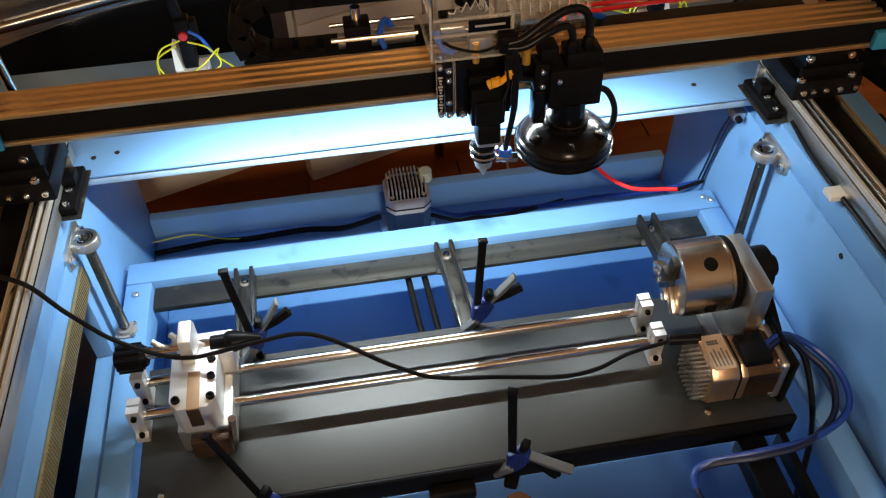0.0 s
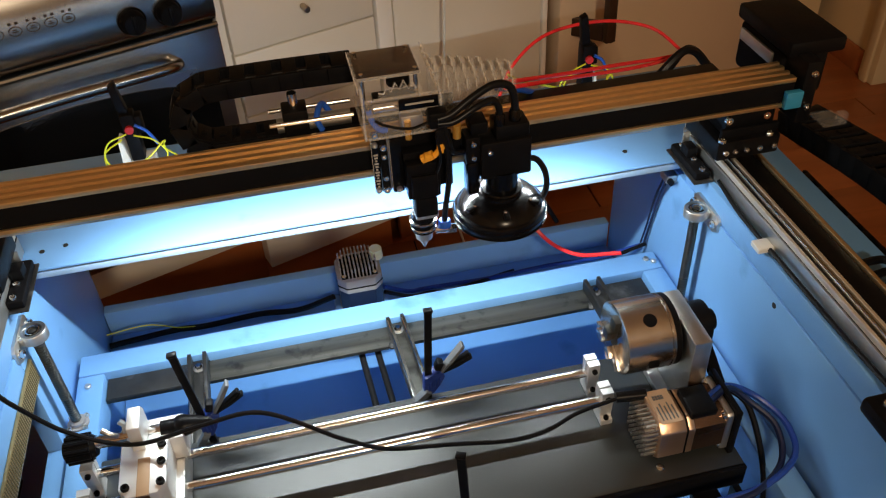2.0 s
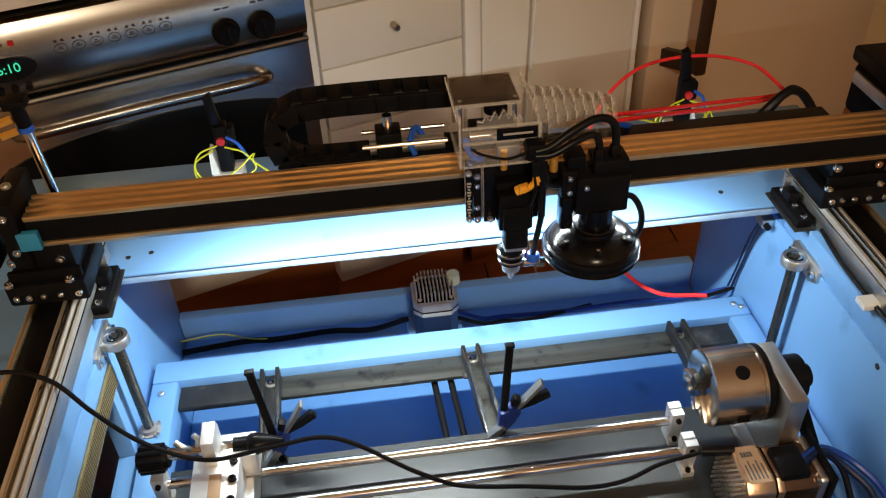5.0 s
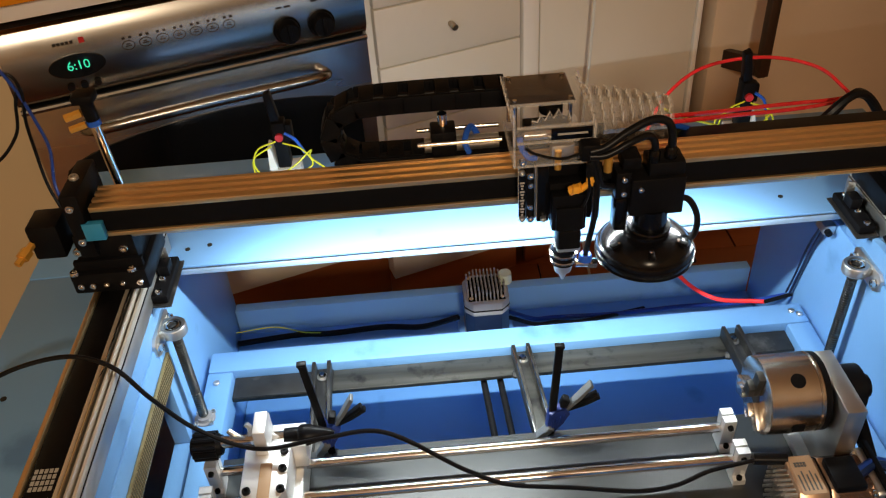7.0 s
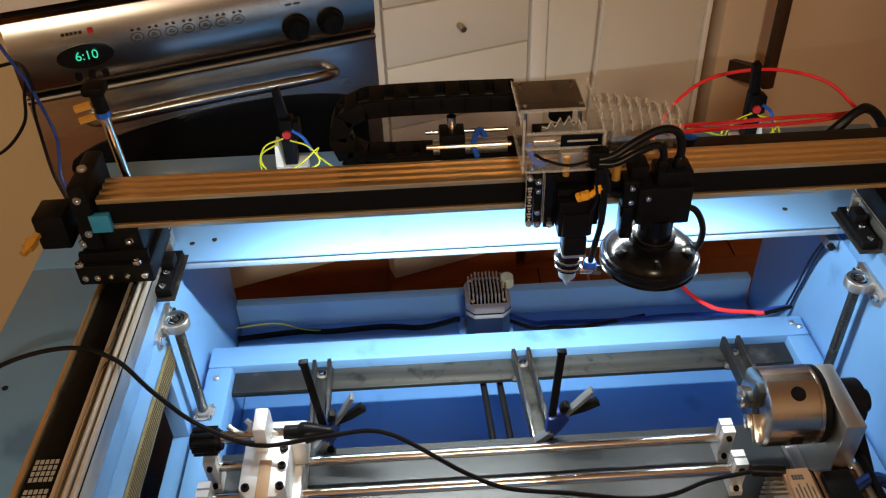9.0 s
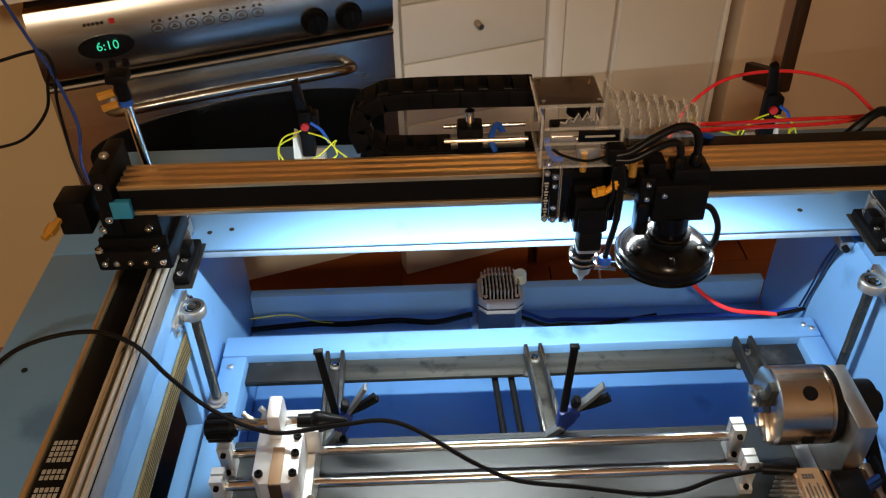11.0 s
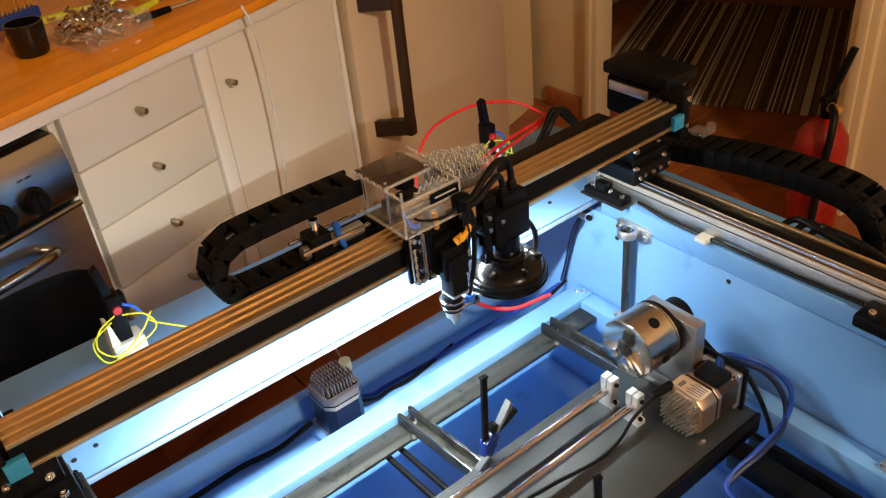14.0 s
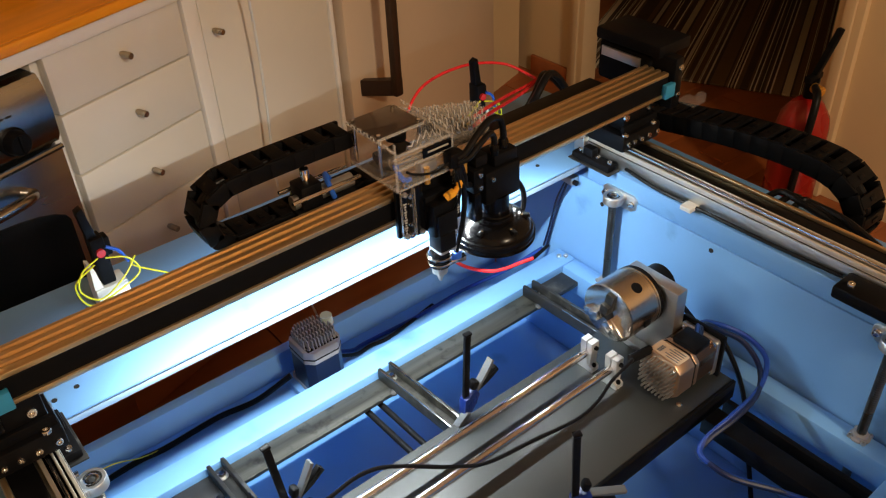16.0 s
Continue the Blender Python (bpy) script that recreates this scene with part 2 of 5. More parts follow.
def lathe(bm, profile, p0, axis, seg=32):
    """Turn a profile of (along, radius) about the axis from p0."""
    p0, axis = Vector(p0), Vector(axis).normalized()
    q = axis.to_track_quat("Z", "Y").to_matrix()
    rings = []
    for a, r in profile:
        rings.append([bm.verts.new(p0 + q @ Vector((r * math.cos(6.2832 * k / seg), r * math.sin(6.2832 * k / seg), a))) for k in range(seg)])
    for A, B in zip(rings, rings[1:]):
        for k in range(seg):
            bm.faces.new((A[k], A[(k + 1) % seg], B[(k + 1) % seg], B[k]))
    bm.faces.new(rings[0][::-1]), bm.faces.new(rings[-1])
    return bm


def Lathe(profile, p0, axis, seg=32):
    return lathe(bmesh.new(), profile, p0, axis, seg)


def curve_points(pts, n=8):
    pts = [Vector(p) for p in pts]
    P = [pts[0] * 2 - pts[1]] + pts + [pts[-1] * 2 - pts[-2]]
    out = []
    for i in range(1, len(P) - 2):
        a, b, c, d = P[i - 1:i + 3]
        for k in range(n):
            t = k / n
            out.append(0.5 * ((2 * b) + (c - a) * t + (2 * a - 5 * b + 4 * c - d) * t * t + (3 * b - a - 3 * c + d) * t ** 3))
    return out + [pts[-1]]


def sweep(bm, pts, r, seg=8, n=8):
    P = curve_points(pts, n)
    prev, rings, up = None, [], Vector((0.13, 0.21, 0.97))
    for i, p in enumerate(P):
        t = (P[min(i + 1, len(P) - 1)] - P[max(i - 1, 0)]).normalized()
        x = (up - t * up.dot(t)).normalized()
        up, y = x, t.cross(x)
        rings.append([bm.verts.new(p + (x * math.cos(6.2832 * k / seg) + y * math.sin(6.2832 * k / seg)) * r) for k in range(seg)])
    for A, B in zip(rings, rings[1:]):
        for k in range(seg):
            bm.faces.new((A[k], A[(k + 1) % seg], B[(k + 1) % seg], B[k]))
    bm.faces.new(rings[0][::-1]), bm.faces.new(rings[-1])
    return bm


def cable(name, pts, r, mat, label, category="cable", seg=8, group=""):
    t = thing(name, label, category, pts[0], group=group)
    part("sheath", sweep(bmesh.new(), pts, r, seg), mat, t)
    return t


def prism(bm, outline, axis, a0, a1):
    """Extrude a 2D outline along an axis: for x the outline is (y, z), for y (x, z), for z (x, y)."""
    def place(u, v, a):
        return {"x": (a, u, v), "y": (u, a, v), "z": (u, v, a)}[axis]
    A = [bm.verts.new(place(u, v, a0)) for u, v in outline]
    B = [bm.verts.new(place(u, v, a1)) for u, v in outline]
    bm.faces.new(A), bm.faces.new(B[::-1])
    for k in range(len(A)):
        bm.faces.new((A[k], A[(k + 1) % len(A)], B[(k + 1) % len(A)], B[k]))
    return bm


def Prism(outline, axis, a0, a1, bevel=0.0):
    bm = prism(bmesh.new(), outline, axis, a0, a1)
    if bevel:
        bmesh.ops.bevel(bm, geom=bm.edges[:], offset=bevel, segments=2, affect="EDGES", profile=0.5)
    return bm


def socket_screw(bm, p, axis, r=0.0042):
    """A cap screw's head with its hollow."""
    return lathe(bm, [(0, r), (0.003, r), (0.0038, r * 0.9), (0.0038, r * 0.55), (0.0015, r * 0.5)], p, axis, 14)

# ---- room ----
def structure(name, bm, mat, label="", category=""):
    return tagged(part(name, bm, mat), label, category, kind="structure")


structure("floor", Box(-1.3, 4.2, -3.4, 3.2, -0.06, -0.004, 0), DARK, "dark bedding under the floorboards", "floor")
structure("wall_left", Box(-1.25, -1.12, -3.4, 3.2, 0, 2.5, 0), WALL, "cream painted wall beside the stove", "wall")
structure("wall_front", Box(-1.12, 1.61, -3.4, -3.28, 0, 2.5, 0), WALL, "cream painted wall", "wall")
structure("wall_back", Box(-1.12, 4.2, 2.0, 2.12, 0, 2.5, 0), WALL, "cream painted kitchen wall", "wall")
structure("wall_right", Box(1.61, 1.65, -3.28, 0.29, 0, 2.5, 0), WALL, "cream painted wall beside a doorway", "wall")
structure("wall_right_far", Box(1.61, 1.65, 1.235, 2.0, 0, 2.5, 0), WALL, "cream painted wall between fridge and doorway", "wall")
structure("wall_over_doorway", Box(1.61, 1.65, 0.29, 1.235, 2.05, 2.5, 0), WALL, "cream painted wall over the doorway", "wall")
structure("wall_hall", Box(3.9, 4.0, -3.28, 2.0, 0, 2.5, 0), WALL, "dim hall wall", "wall")
structure("wall_hall_end", Box(1.651, 3.9, -1.2, -1.1, 0, 2.5, 0), WALL, "dim hall wall", "wall")
structure("ceiling", Box(-1.25, 4.2, -3.4, 3.2, 2.5, 2.56, 0), CEILING, "plain pale ceiling", "ceiling")
structure("baseboard", Box(1.595, 1.609, 1.26, 1.44, 0, 0.07, 0.002), PLANK, "brown wooden baseboard", "baseboard")
structure("baseboard", Box(-1.119, -1.105, -3.2, 1.2, 0, 0.07, 0.002), PLANK, "brown wooden baseboard", "baseboard")
WR = structure("wall_return", Box(0.0, 0.46, 0.0, 0.10, 0, 2.5, 0), WALL, "cream painted wall beside the fridge", "wall")
WR.matrix_world = pose(-0.183, 0.698, 0, 0, 0, 19.0) @ Matrix.Translation((1.44, 0.16, 0))
casing = thing("door_casing", "cream painted door casing round the hall doorway", "door casing", (1.61, 0.75, 0), kind="structure")
for y0, y1 in ((1.185, 1.255), (0.275, 0.345)):
    bm = Box(1.590, 1.665, y0, y1, 0, 2.06, 0.004)
    box(bm, 1.578, 1.5899, y0 + 0.02, y1 - 0.02, 0, 2.05, 0.005)
    part("jamb", bm, WALL, casing)
part("head", Box(1.590, 1.665, 0.346, 1.184, 1.99, 2.06, 0.004), WALL, casing)

# ---- kitchen, turned against the machine ----
K = pose(-0.183, 0.698, 0, 0, 0, 19.0)


def knob(parent, u, z):
    part("knob", Lathe([(0, 0.0042), (0.004, 0.0042), (0.0045, 0.0058), (0.019, 0.0058), (0.0195, 0.0052), (0.0205, 0.0052), (0.021, 0.0058), (0.0245, 0.0058), (0.0255, 0.0048)], (u, 0, z), (0, -1, 0), 20), NICKEL, parent, "round aged nickel knob")


def panel(u0, u1, z0, z1, w0=0.0, w1=0.02):
    return Box(u0, u1, w0, w1, z0, z1, 0.003)


structure("wall_beside_stove", Box(-0.99, -0.5855, 0.236, 0.30, 0, 2.5, 0), WALL, "cream painted wall beside the stove", "wall").matrix_world = K


drawers = thing("drawer_cabinet", "cream painted kitchen cabinet with small stacked drawers", "cabinet", (0.14, 0.3, 0), K)
part("body", Box(-0.010, 0.300, 0.021, 0.6, 0.10, 0.832, 0.002), WHITE_PAINT, drawers)
for z0, z1 in ((0.718, 0.819), (0.6065, 0.7155), (0.4815, 0.604), (0.3565, 0.479), (0.19, 0.354)):
    d = part("drawer", panel(0.002, 0.284, z0, z1), CREAM, drawers)
    knob(d, 0.143, (z0 + z1) / 2 + 0.003)
part("stile", Box(0.2885, 0.322, -0.004, 0.0205, 0.12, 0.83, 0.003), WHITE_PAINT, drawers)
part("plinth", Box(-0.01, 0.300, 0.055, 0.07, 0.0, 0.0995, 0.001), PLANK, drawers)
cupboard = thing("door_cabinet", "cream painted kitchen cabinet with one tall door", "cabinet", (0.5, 0.3, 0), K)
part("body", Box(0.3245, 0.695, 0.021, 0.6, 0.10, 0.832, 0.002), WHITE_PAINT, cupboard)
d = part("door", panel(0.326, 0.683, 0.19, 0.820), CREAM, cupboard)
knob(d, 0.352, 0.739)
part("edge_strip", Box(0.6865, 0.699, -0.003, 0.02, 0.12, 0.83, 0.002), WHITE_PAINT, cupboard)
part("plinth", Box(0.3245, 0.695, 0.055, 0.07, 0.0, 0.0995, 0.001), PLANK, cupboard)
apron = thing("apron_rail", "white painted rail under the worktop", "rail", (0.1, 0.0, 0.825), K)
part("rail", Box(-0.66, 0.70, -0.016, 0.018, 0.8225, 0.8510, 0.002), WHITE_PAINT, apron)
top = thing("worktop", "glossy orange varnished wooden kitchen worktop", "worktop", (0, 0.28, 0.84), K)
part("slab", Box(-0.66, 0.70, -0.020, 0.62, 0.8515, 0.868, 0.002), WOOD_TOP, top)
part("front_edge", Box(-0.66, 0.70, -0.033, -0.0205, 0.8500, 0.8684, 0.004), WOOD_TOP, top, "rounded wooden front edge")
base = thing("oven_plinth", "cream panel and brown kickboard below the oven", "plinth", (-0.3, 0.02, 0), K)
part("panel", Box(-0.585, -0.013, 0.02, 0.04, 0.19, 0.265, 0.002), CREAM, base)
part("plinth", Box(-0.60, -0.011, 0.055, 0.07, 0.0, 0.1895, 0.001), PLANK, base)

oven = thing("oven", "brushed stainless built-in oven with black glass door", "oven", (-0.3, 0.28, 0.27), K)
part("body", Box(-0.584, -0.014, 0.022, 0.58, 0.27, 0.80, 0.002), DARK, oven)
bm = Prism([(0.022, 0.686), (-0.004, 0.686), (-0.012, 0.70), (-0.014, 0.74), (-0.010, 0.78), (0.0, 0.80), (0.022, 0.80)], "x", -0.584, -0.016)
ctl = part("control_panel", bm, INOX, oven)
bm = bmesh.new()
r = bmesh.ops.create_circle(bm, cap_ends=True, segments=32, radius=1.0)
bmesh.ops.transform(bm, matrix=pose(-0.481, -0.0155, 0.737, 90) @ Matrix.Diagonal((0.042, 0.019, 1, 1)), verts=bm.verts)
bmesh.ops.solidify(bm, geom=bm.faces[:], thickness=0.003)
disp = part("display", bm, GLASS_BLACK, ctl, "black oval display with a green clock")


def writing(text, size, mat, parent, m, name="digits"):
    cu = bpy.data.curves.new(name, "FONT")
    cu.body, cu.size, cu.extrude, cu.align_x, cu.align_y = text, size, 0.0002, "CENTER", "CENTER"
    tmp = bpy.data.objects.new("tmp", cu)
    me = bpy.data.meshes.new_from_object(tmp)
    bpy.data.objects.remove(tmp)
    bm = bmesh.new()
    bm.from_mesh(me)
    bmesh.ops.transform(bm, matrix=m, verts=bm.verts)
    return part(name, bm, mat, parent)


writing("6:10", 0.020, GREEN_LED, disp, pose(-0.479, -0.0195, 0.739, 90))
for u in (-0.153, -0.094):
    bm = Lathe([(0, 0.023), (0.004, 0.023), (0.006, 0.020), (0.022, 0.018), (0.024, 0.016)], (u, -0.012, 0.722), (0, -1, 0), 32)
    box(bm, u - 0.003, u + 0.003, -0.040, -0.034, 0.707, 0.738, 0.001)
    part("knob", bm, BLACK_PLASTIC, ctl, "round black control knob")
    bm = bmesh.new()
    for k in range(2):
        box(bm, u - 0.012 + 0.014 * k, u - 0.002 + 0.014 * k, -0.0125, -0.0105, 0.7585, 0.7615)
    part("mark", bm, DARK, ctl)
for k in range(7):
    u = -0.400 + k * 0.0262
    bm = sweep(bmesh.new(), [(u + 0.0095 * math.cos(radians(a)), -0.0139, 0.7515 + 0.0070 * math.sin(radians(a))) for a in range(0, 361, 20)], 0.0005, 5, 1)
    box(bm, u - 0.0045, u + 0.0045, -0.0145, -0.0135, 0.7500, 0.7510), box(bm, u - 0.0030, u + 0.0030 - 0.0008 * (k % 3), -0.0145, -0.0135, 0.7530, 0.7540)
    for q in (-1, 1):
        box(bm, u + q * 0.005 - 0.0022, u + q * 0.005 + 0.0022, -0.0140, -0.0125, 0.7620, 0.7652)
    part("symbol", bm, SHADE_AND_PRINT, ctl, "small printed symbol in an oval")
bm = bmesh.new()
for k in range(3):
    lathe(bm, [(0, 0.0055), (0.002, 0.0055)], (-0.50 + k * 0.02, -0.0135, 0.704), (0, -1, 0), 16)
part("button", bm, BLACK_PLASTIC, ctl)
bm = bmesh.new()
box(bm, -0.468, -0.460, -0.0145, -0.0125, 0.771, 0.779)
part("mark", bm, RED_PLASTIC, ctl)
bm = bmesh.new()
for k in range(5):
    box(bm, -0.506 + k * 0.0062, -0.5015 + k * 0.0062, -0.0145, -0.0125, 0.7725, 0.7765)
part("mark", bm, SHADE_AND_PRINT, ctl)
outline = [(-0.584, 0.27), (-0.016, 0.27), (-0.016, 0.676), (-0.584, 0.676)]
door = part("door", Prism(outline, "y", -0.006, 0.0205, 0.002), INOX, oven, "stainless oven door")
arc = [(-0.555, 0.31), (-0.045, 0.31)] + [(-0.30 + 0.255 * math.cos(radians(a)), 0.55 + 0.055 * math.sin(radians(a))) for a in range(0, 181, 12)]
part("window", Prism(arc, "y", -0.0095, -0.005), GLASS_BLACK, door, "black glass window with arched top")
bm = sweep(bmesh.new(), [(-0.50, -0.008, 0.632), (-0.497, -0.035, 0.638), (-0.46, -0.052, 0.644), (-0.30, -0.056, 0.648), (-0.15, -0.052, 0.644), (-0.105, -0.035, 0.638), (-0.102, -0.008, 0.632)], 0.0095, 12)
part("handle", bm, INOX, door, "curved stainless handle bar")
part("top_trim", sweep(bmesh.new(), [(-0.583, -0.008, 0.677), (-0.30, -0.010, 0.6775), (-0.017, -0.008, 0.677)], 0.005, 8), INOX, door)

fridge = thing("fridge", "cream white fridge with a long brown handle", "fridge", (1.08, 0.35, 0), K)
part("body", Box(0.735, 1.435, 0.055, 0.65, 0.02, 1.72, 0.008), FRIDGE_WHITE, fridge)
dr = part("door", Box(0.735, 1.435, 0.0, 0.052, 0.06, 1.70, 0.012), FRIDGE_WHITE, fridge)
bm = Box(0.802, 0.828, -0.084, -0.066, 0.425, 0.775, 0.004)
for z in (0.425, 0.735):
    prism(bm, [(0.770, 0.0), (0.786, 0.0), (0.828, -0.066), (0.828, -0.083), (0.814, -0.084)], "z", z, z + 0.04)
part("handle", bm, BROWN_METAL, dr, "long angular dark brown handle")
part("foot_grille", Box(0.745, 1.425, 0.03, 0.053, 0.0, 0.055, 0.002), DARK, fridge)

cable("hanging_cord", [(0.206, 0.798, 0.872), (0.218, 0.790, 0.82), (0.225, 0.795, 0.70), (0.222, 0.797, 0.55), (0.215, 0.796, 0.40), (0.220, 0.782, 0.15), (0.245, 0.770, 0.006)], 0.0028, WHITE_PLASTIC, "thin white cord hanging down over a cabinet door", "cord")

# ---- on the worktop ----
jar = thing("glass_tumbler", "dark glass tumbler standing on the worktop", "glass", (0.095, 0.165, 0.868), K)
part("glass", Lathe([(0, 0.026), (0.004, 0.029), (0.055, 0.032), (0.055, 0.029), (0.01, 0.026)], (0.095, 0.165, 0.868), (0, 0, 1), 28), GLASS_BLACK, jar)
tray = thing("clear_box", "clear box heaped with small metal parts", "box", (0.19, 0.12, 0.868), K)
for a in ((0.125, 0.265, 0.05, 0.053, 0.8715, 0.905), (0.125, 0.265, 0.187, 0.19, 0.8715, 0.905), (0.125, 0.128, 0.0535, 0.1865, 0.8715, 0.905), (0.262, 0.265, 0.0535, 0.1865, 0.8715, 0.905), (0.125, 0.265, 0.05, 0.19, 0.8685, 0.871)):
    part("wall", Box(*a, 0.0004), ACRYLIC, tray)
random.seed(5)
bm = bmesh.new()
for k in range(240):
    p = Vector((random.uniform(0.138, 0.252), random.uniform(0.064, 0.176), random.uniform(0.876, 0.914)))
    d = Vector((random.uniform(-1, 1), random.uniform(-1, 1), random.uniform(-0.5, 0.5))).normalized() * random.uniform(0.005, 0.011)
    cyl(bm, p - d, p + d, random.uniform(0.0015, 0.0040), seg=6)
tagged(part("metal_part", bm, FOIL, tray), kind="stuff")
for k, (u, w, a, mt) in enumerate(((0.36, 0.15, 10, YELLOW_WIRE), (0.27, 0.27, -12, YELLOW_WIRE), (0.24, 0.24, 25, BRASS), (0.335, 0.085, -10, BLACK_PLASTIC), (0.15, 0.30, 50, BRASS), (0.40, 0.20, 30, BRASS), (0.33, 0.23, -25, YELLOW_WIRE))):
    dv = Vector((math.cos(radians(a)), math.sin(radians(a)), 0)) * 0.07
    t = thing("hand_tool", "thin hand tool lying on the worktop", "tool", (u, w, 0.876), K, group="tools on the worktop")
    c = Vector((u, w, 0.876))
    part("shaft", Cyl(c, c + dv, 0.0035, seg=10), ALU, t)
    part("grip", Cyl(c - dv, c, 0.0078, 0.006, 12), mt, t)
brush = thing("brush_block", "small dark blue brush with bristles", "brush", (0.19, 0.36, 0.868), K)
part("block", Box(0.14, 0.24, 0.34, 0.39, 0.868, 0.890, 0.004), BLUE_WIRE, brush)
bm = bmesh.new()
for i in range(10):
    for j in range(4):
        cyl(bm, (0.148 + i * 0.0095, 0.348 + j * 0.0115, 0.8895), (0.148 + i * 0.0095 + random.uniform(-0.002, 0.002), 0.348 + j * 0.0115, 0.912), 0.0016, seg=5)
tagged(part("bristle", bm, BRASS, brush), kind="stuff")

# ---- hall ----
rug = thing("rug", "dark rug with pale woven stripes on the hall floor", "rug", (0, 0, 0), pose(1.74, 1.40, 0.001, 0, 0, -64))
part("weave", Box(0, 1.9, 0, 1.1, 0.0, 0.009, 0.003), RUG, rug)
ext = thing("fire_extinguisher", "red fire extinguisher standing beside the doorway", "extinguisher", (1.47, 0.305, 0))
part("cylinder", Lathe([(0, 0.060), (0.01, 0.066), (0.26, 0.066), (0.290, 0.061), (0.325, 0.040), (0.340, 0.02)], (1.47, 0.305, 0), (0, 0, 1), 36), RED_PAINT, ext)
part("neck", Cyl((1.47, 0.305, 0.335), (1.47, 0.305, 0.39), 0.016), BLACK_PLASTIC, ext)
bm = Box(1.44, 1.50, 0.296, 0.314, 0.385, 0.402, 0.003)
box(bm, -0.010, 0.010, -0.008, 0.008, 0.0, 0.13, 0.004, pose(1.475, 0.305, 0.395, 12, 10, 0))
part("lever", bm, BLACK_PLASTIC, ext)
part("gauge", Cyl((1.455, 0.290, 0.375), (1.445, 0.265, 0.375), 0.013), BRASS, ext)
part("hose", sweep(bmesh.new(), [(1.45, 0.285, 0.38), (1.42, 0.26, 0.37), (1.398, 0.25, 0.31), (1.393, 0.255, 0.20), (1.395, 0.26, 0.08)], 0.010, 10), RUBBER, ext)

# ---- machine cabinet ----
XL, XR, ZT, ZF = -0.421, 0.367, 0.692, 0.31
YB, YF = 0.265, -0.62
mc = thing("machine_cabinet", "blue painted sheet steel cabinet of a laser engraver", "machine", (0, 0, 0))
part("back_deck", Box(-0.575, 0.485, 0.064, 0.286, 0.688, ZT, 0.0015), BLUE, mc)
# near-black strip stands in for the shade between deck and lip
part("seam_shade", Box(XL, XR, 0.0675, 0.0765, 0.6855, 0.6878, 0), DARK, mc, "dark strip for the shade under the deck's front edge")
part("deck_lip", Box(XL, XR, 0.0665, 0.0765, 0.6765, 0.6853, 0.001), BLUE_EDGE, mc)
part("deck_channel", Box(-0.559, 0.469, 0.250, 0.284, 0.660, 0.6876, 0.001), BLUE, mc)
part("deck", Box(-0.575, XL - 0.001, YF - 0.1, 0.0636, 0.660, ZT, 0.003), BLUE, mc)
part("deck", Box(XR + 0.001, 0.485, YF - 0.1, 0.0636, 0.660, ZT, 0.003), BLUE, mc)
bm = Box(XR, XR + 0.02, YF, YB, 0.05, 0.6595, 0.001)
part("side_wall", bm, BLUE, mc)
# left wall with its long opening
for y0, y1, z0, z1 in ((YF, -0.45, 0.05, 0.6595), (-0.03, YB + 0.018, 0.05, 0.6595), (-0.4499, -0.0301, 0.60, 0.6595), (-0.4499, -0.0301, 0.05, 0.50)):
    part("wall_panel", Box(XL - 0.02, XL, y0, y1, z0, z1, 0.001), BLUE, mc)
# added dark sheet behind the opening, standing in for shade in the hollow
part("cavity_shade", Box(XL - 0.10, XL - 0.09, -0.5, 0.02, 0.4, 0.655, 0), DARK, mc)
# low back wall under the open slot, and the ledge in front of it
part("back_wall", Box(XL + 0.0005, XR - 0.0005, YB, YB + 0.018, 0.05, 0.440, 0.002), BLUE, mc)
part("back_ledge", Box(XL + 0.001, XR - 0.001, 0.212, YB - 0.0005, 0.312, 0.395, 0.002), BLUE, mc)
part("tray", Box(XL + 0.001, XR - 0.001, YF, YB - 0.001, ZF - 0.015, ZF, 0.001), BLUE, mc)
part("front_wall", Box(XL, XR, YF - 0.02, YF - 0.001, 0.05, 0.69, 0.001), BLUE, mc)
part("outer_wall", Box(-0.574, -0.560, YF - 0.1, 0.285, 0.02, 0.6595, 0.002), BLUE, mc)
part("outer_wall", Box(0.470, 0.484, YF - 0.1, 0.285, 0.02, 0.6595, 0.002), BLUE, mc)
part("foot_sill", Box(-0.574, 0.484, 0.1, 0.285, 0.0, 0.049, 0.002), BLUE, mc)
for x, y in ((-0.40, 0.095), (-0.375, 0.10), (-0.20, 0.20), (0.06, 0.095), (0.30, 0.10), (0.33, 0.18), (-0.54, -0.12), (-0.53, 0.18), (0.44, 0.15)):
    part("rivet", Lathe([(0, 0.003), (0.0012, 0.003)], (x, y, ZT - 0.0003), (0, 0, 1), 12), DARK, mc)
for y, z in ((0.03, 0.63), (-0.02, 0.655), (-0.16, 0.648)):
    part("rivet", Lathe([(0, 0.0035), (0.0010, 0.0035)], (XR + 0.0003, y, z), (-1, 0, 0), 12), DARK, mc)

strip = thing("toothed_strip", "dull brass toothed strip on the inner wall", "strip", (XL, -0.2, 0.61))
part("strip", Box(XL + 0.0005, XL + 0.0035, -0.50, -0.012, 0.603, 0.633, 0.0005), RULER, strip)
# thin dark bars on the strip stand in for the shade in its gaps
bm = bmesh.new()
for k in range(112):
    box(bm, XL + 0.0030, XL + 0.0040, -0.493 + k * 0.0043, -0.4912 + k * 0.0043, 0.6055, 0.6305)
tagged(part("gap_shade", bm, HOLE, strip), kind="stuff")

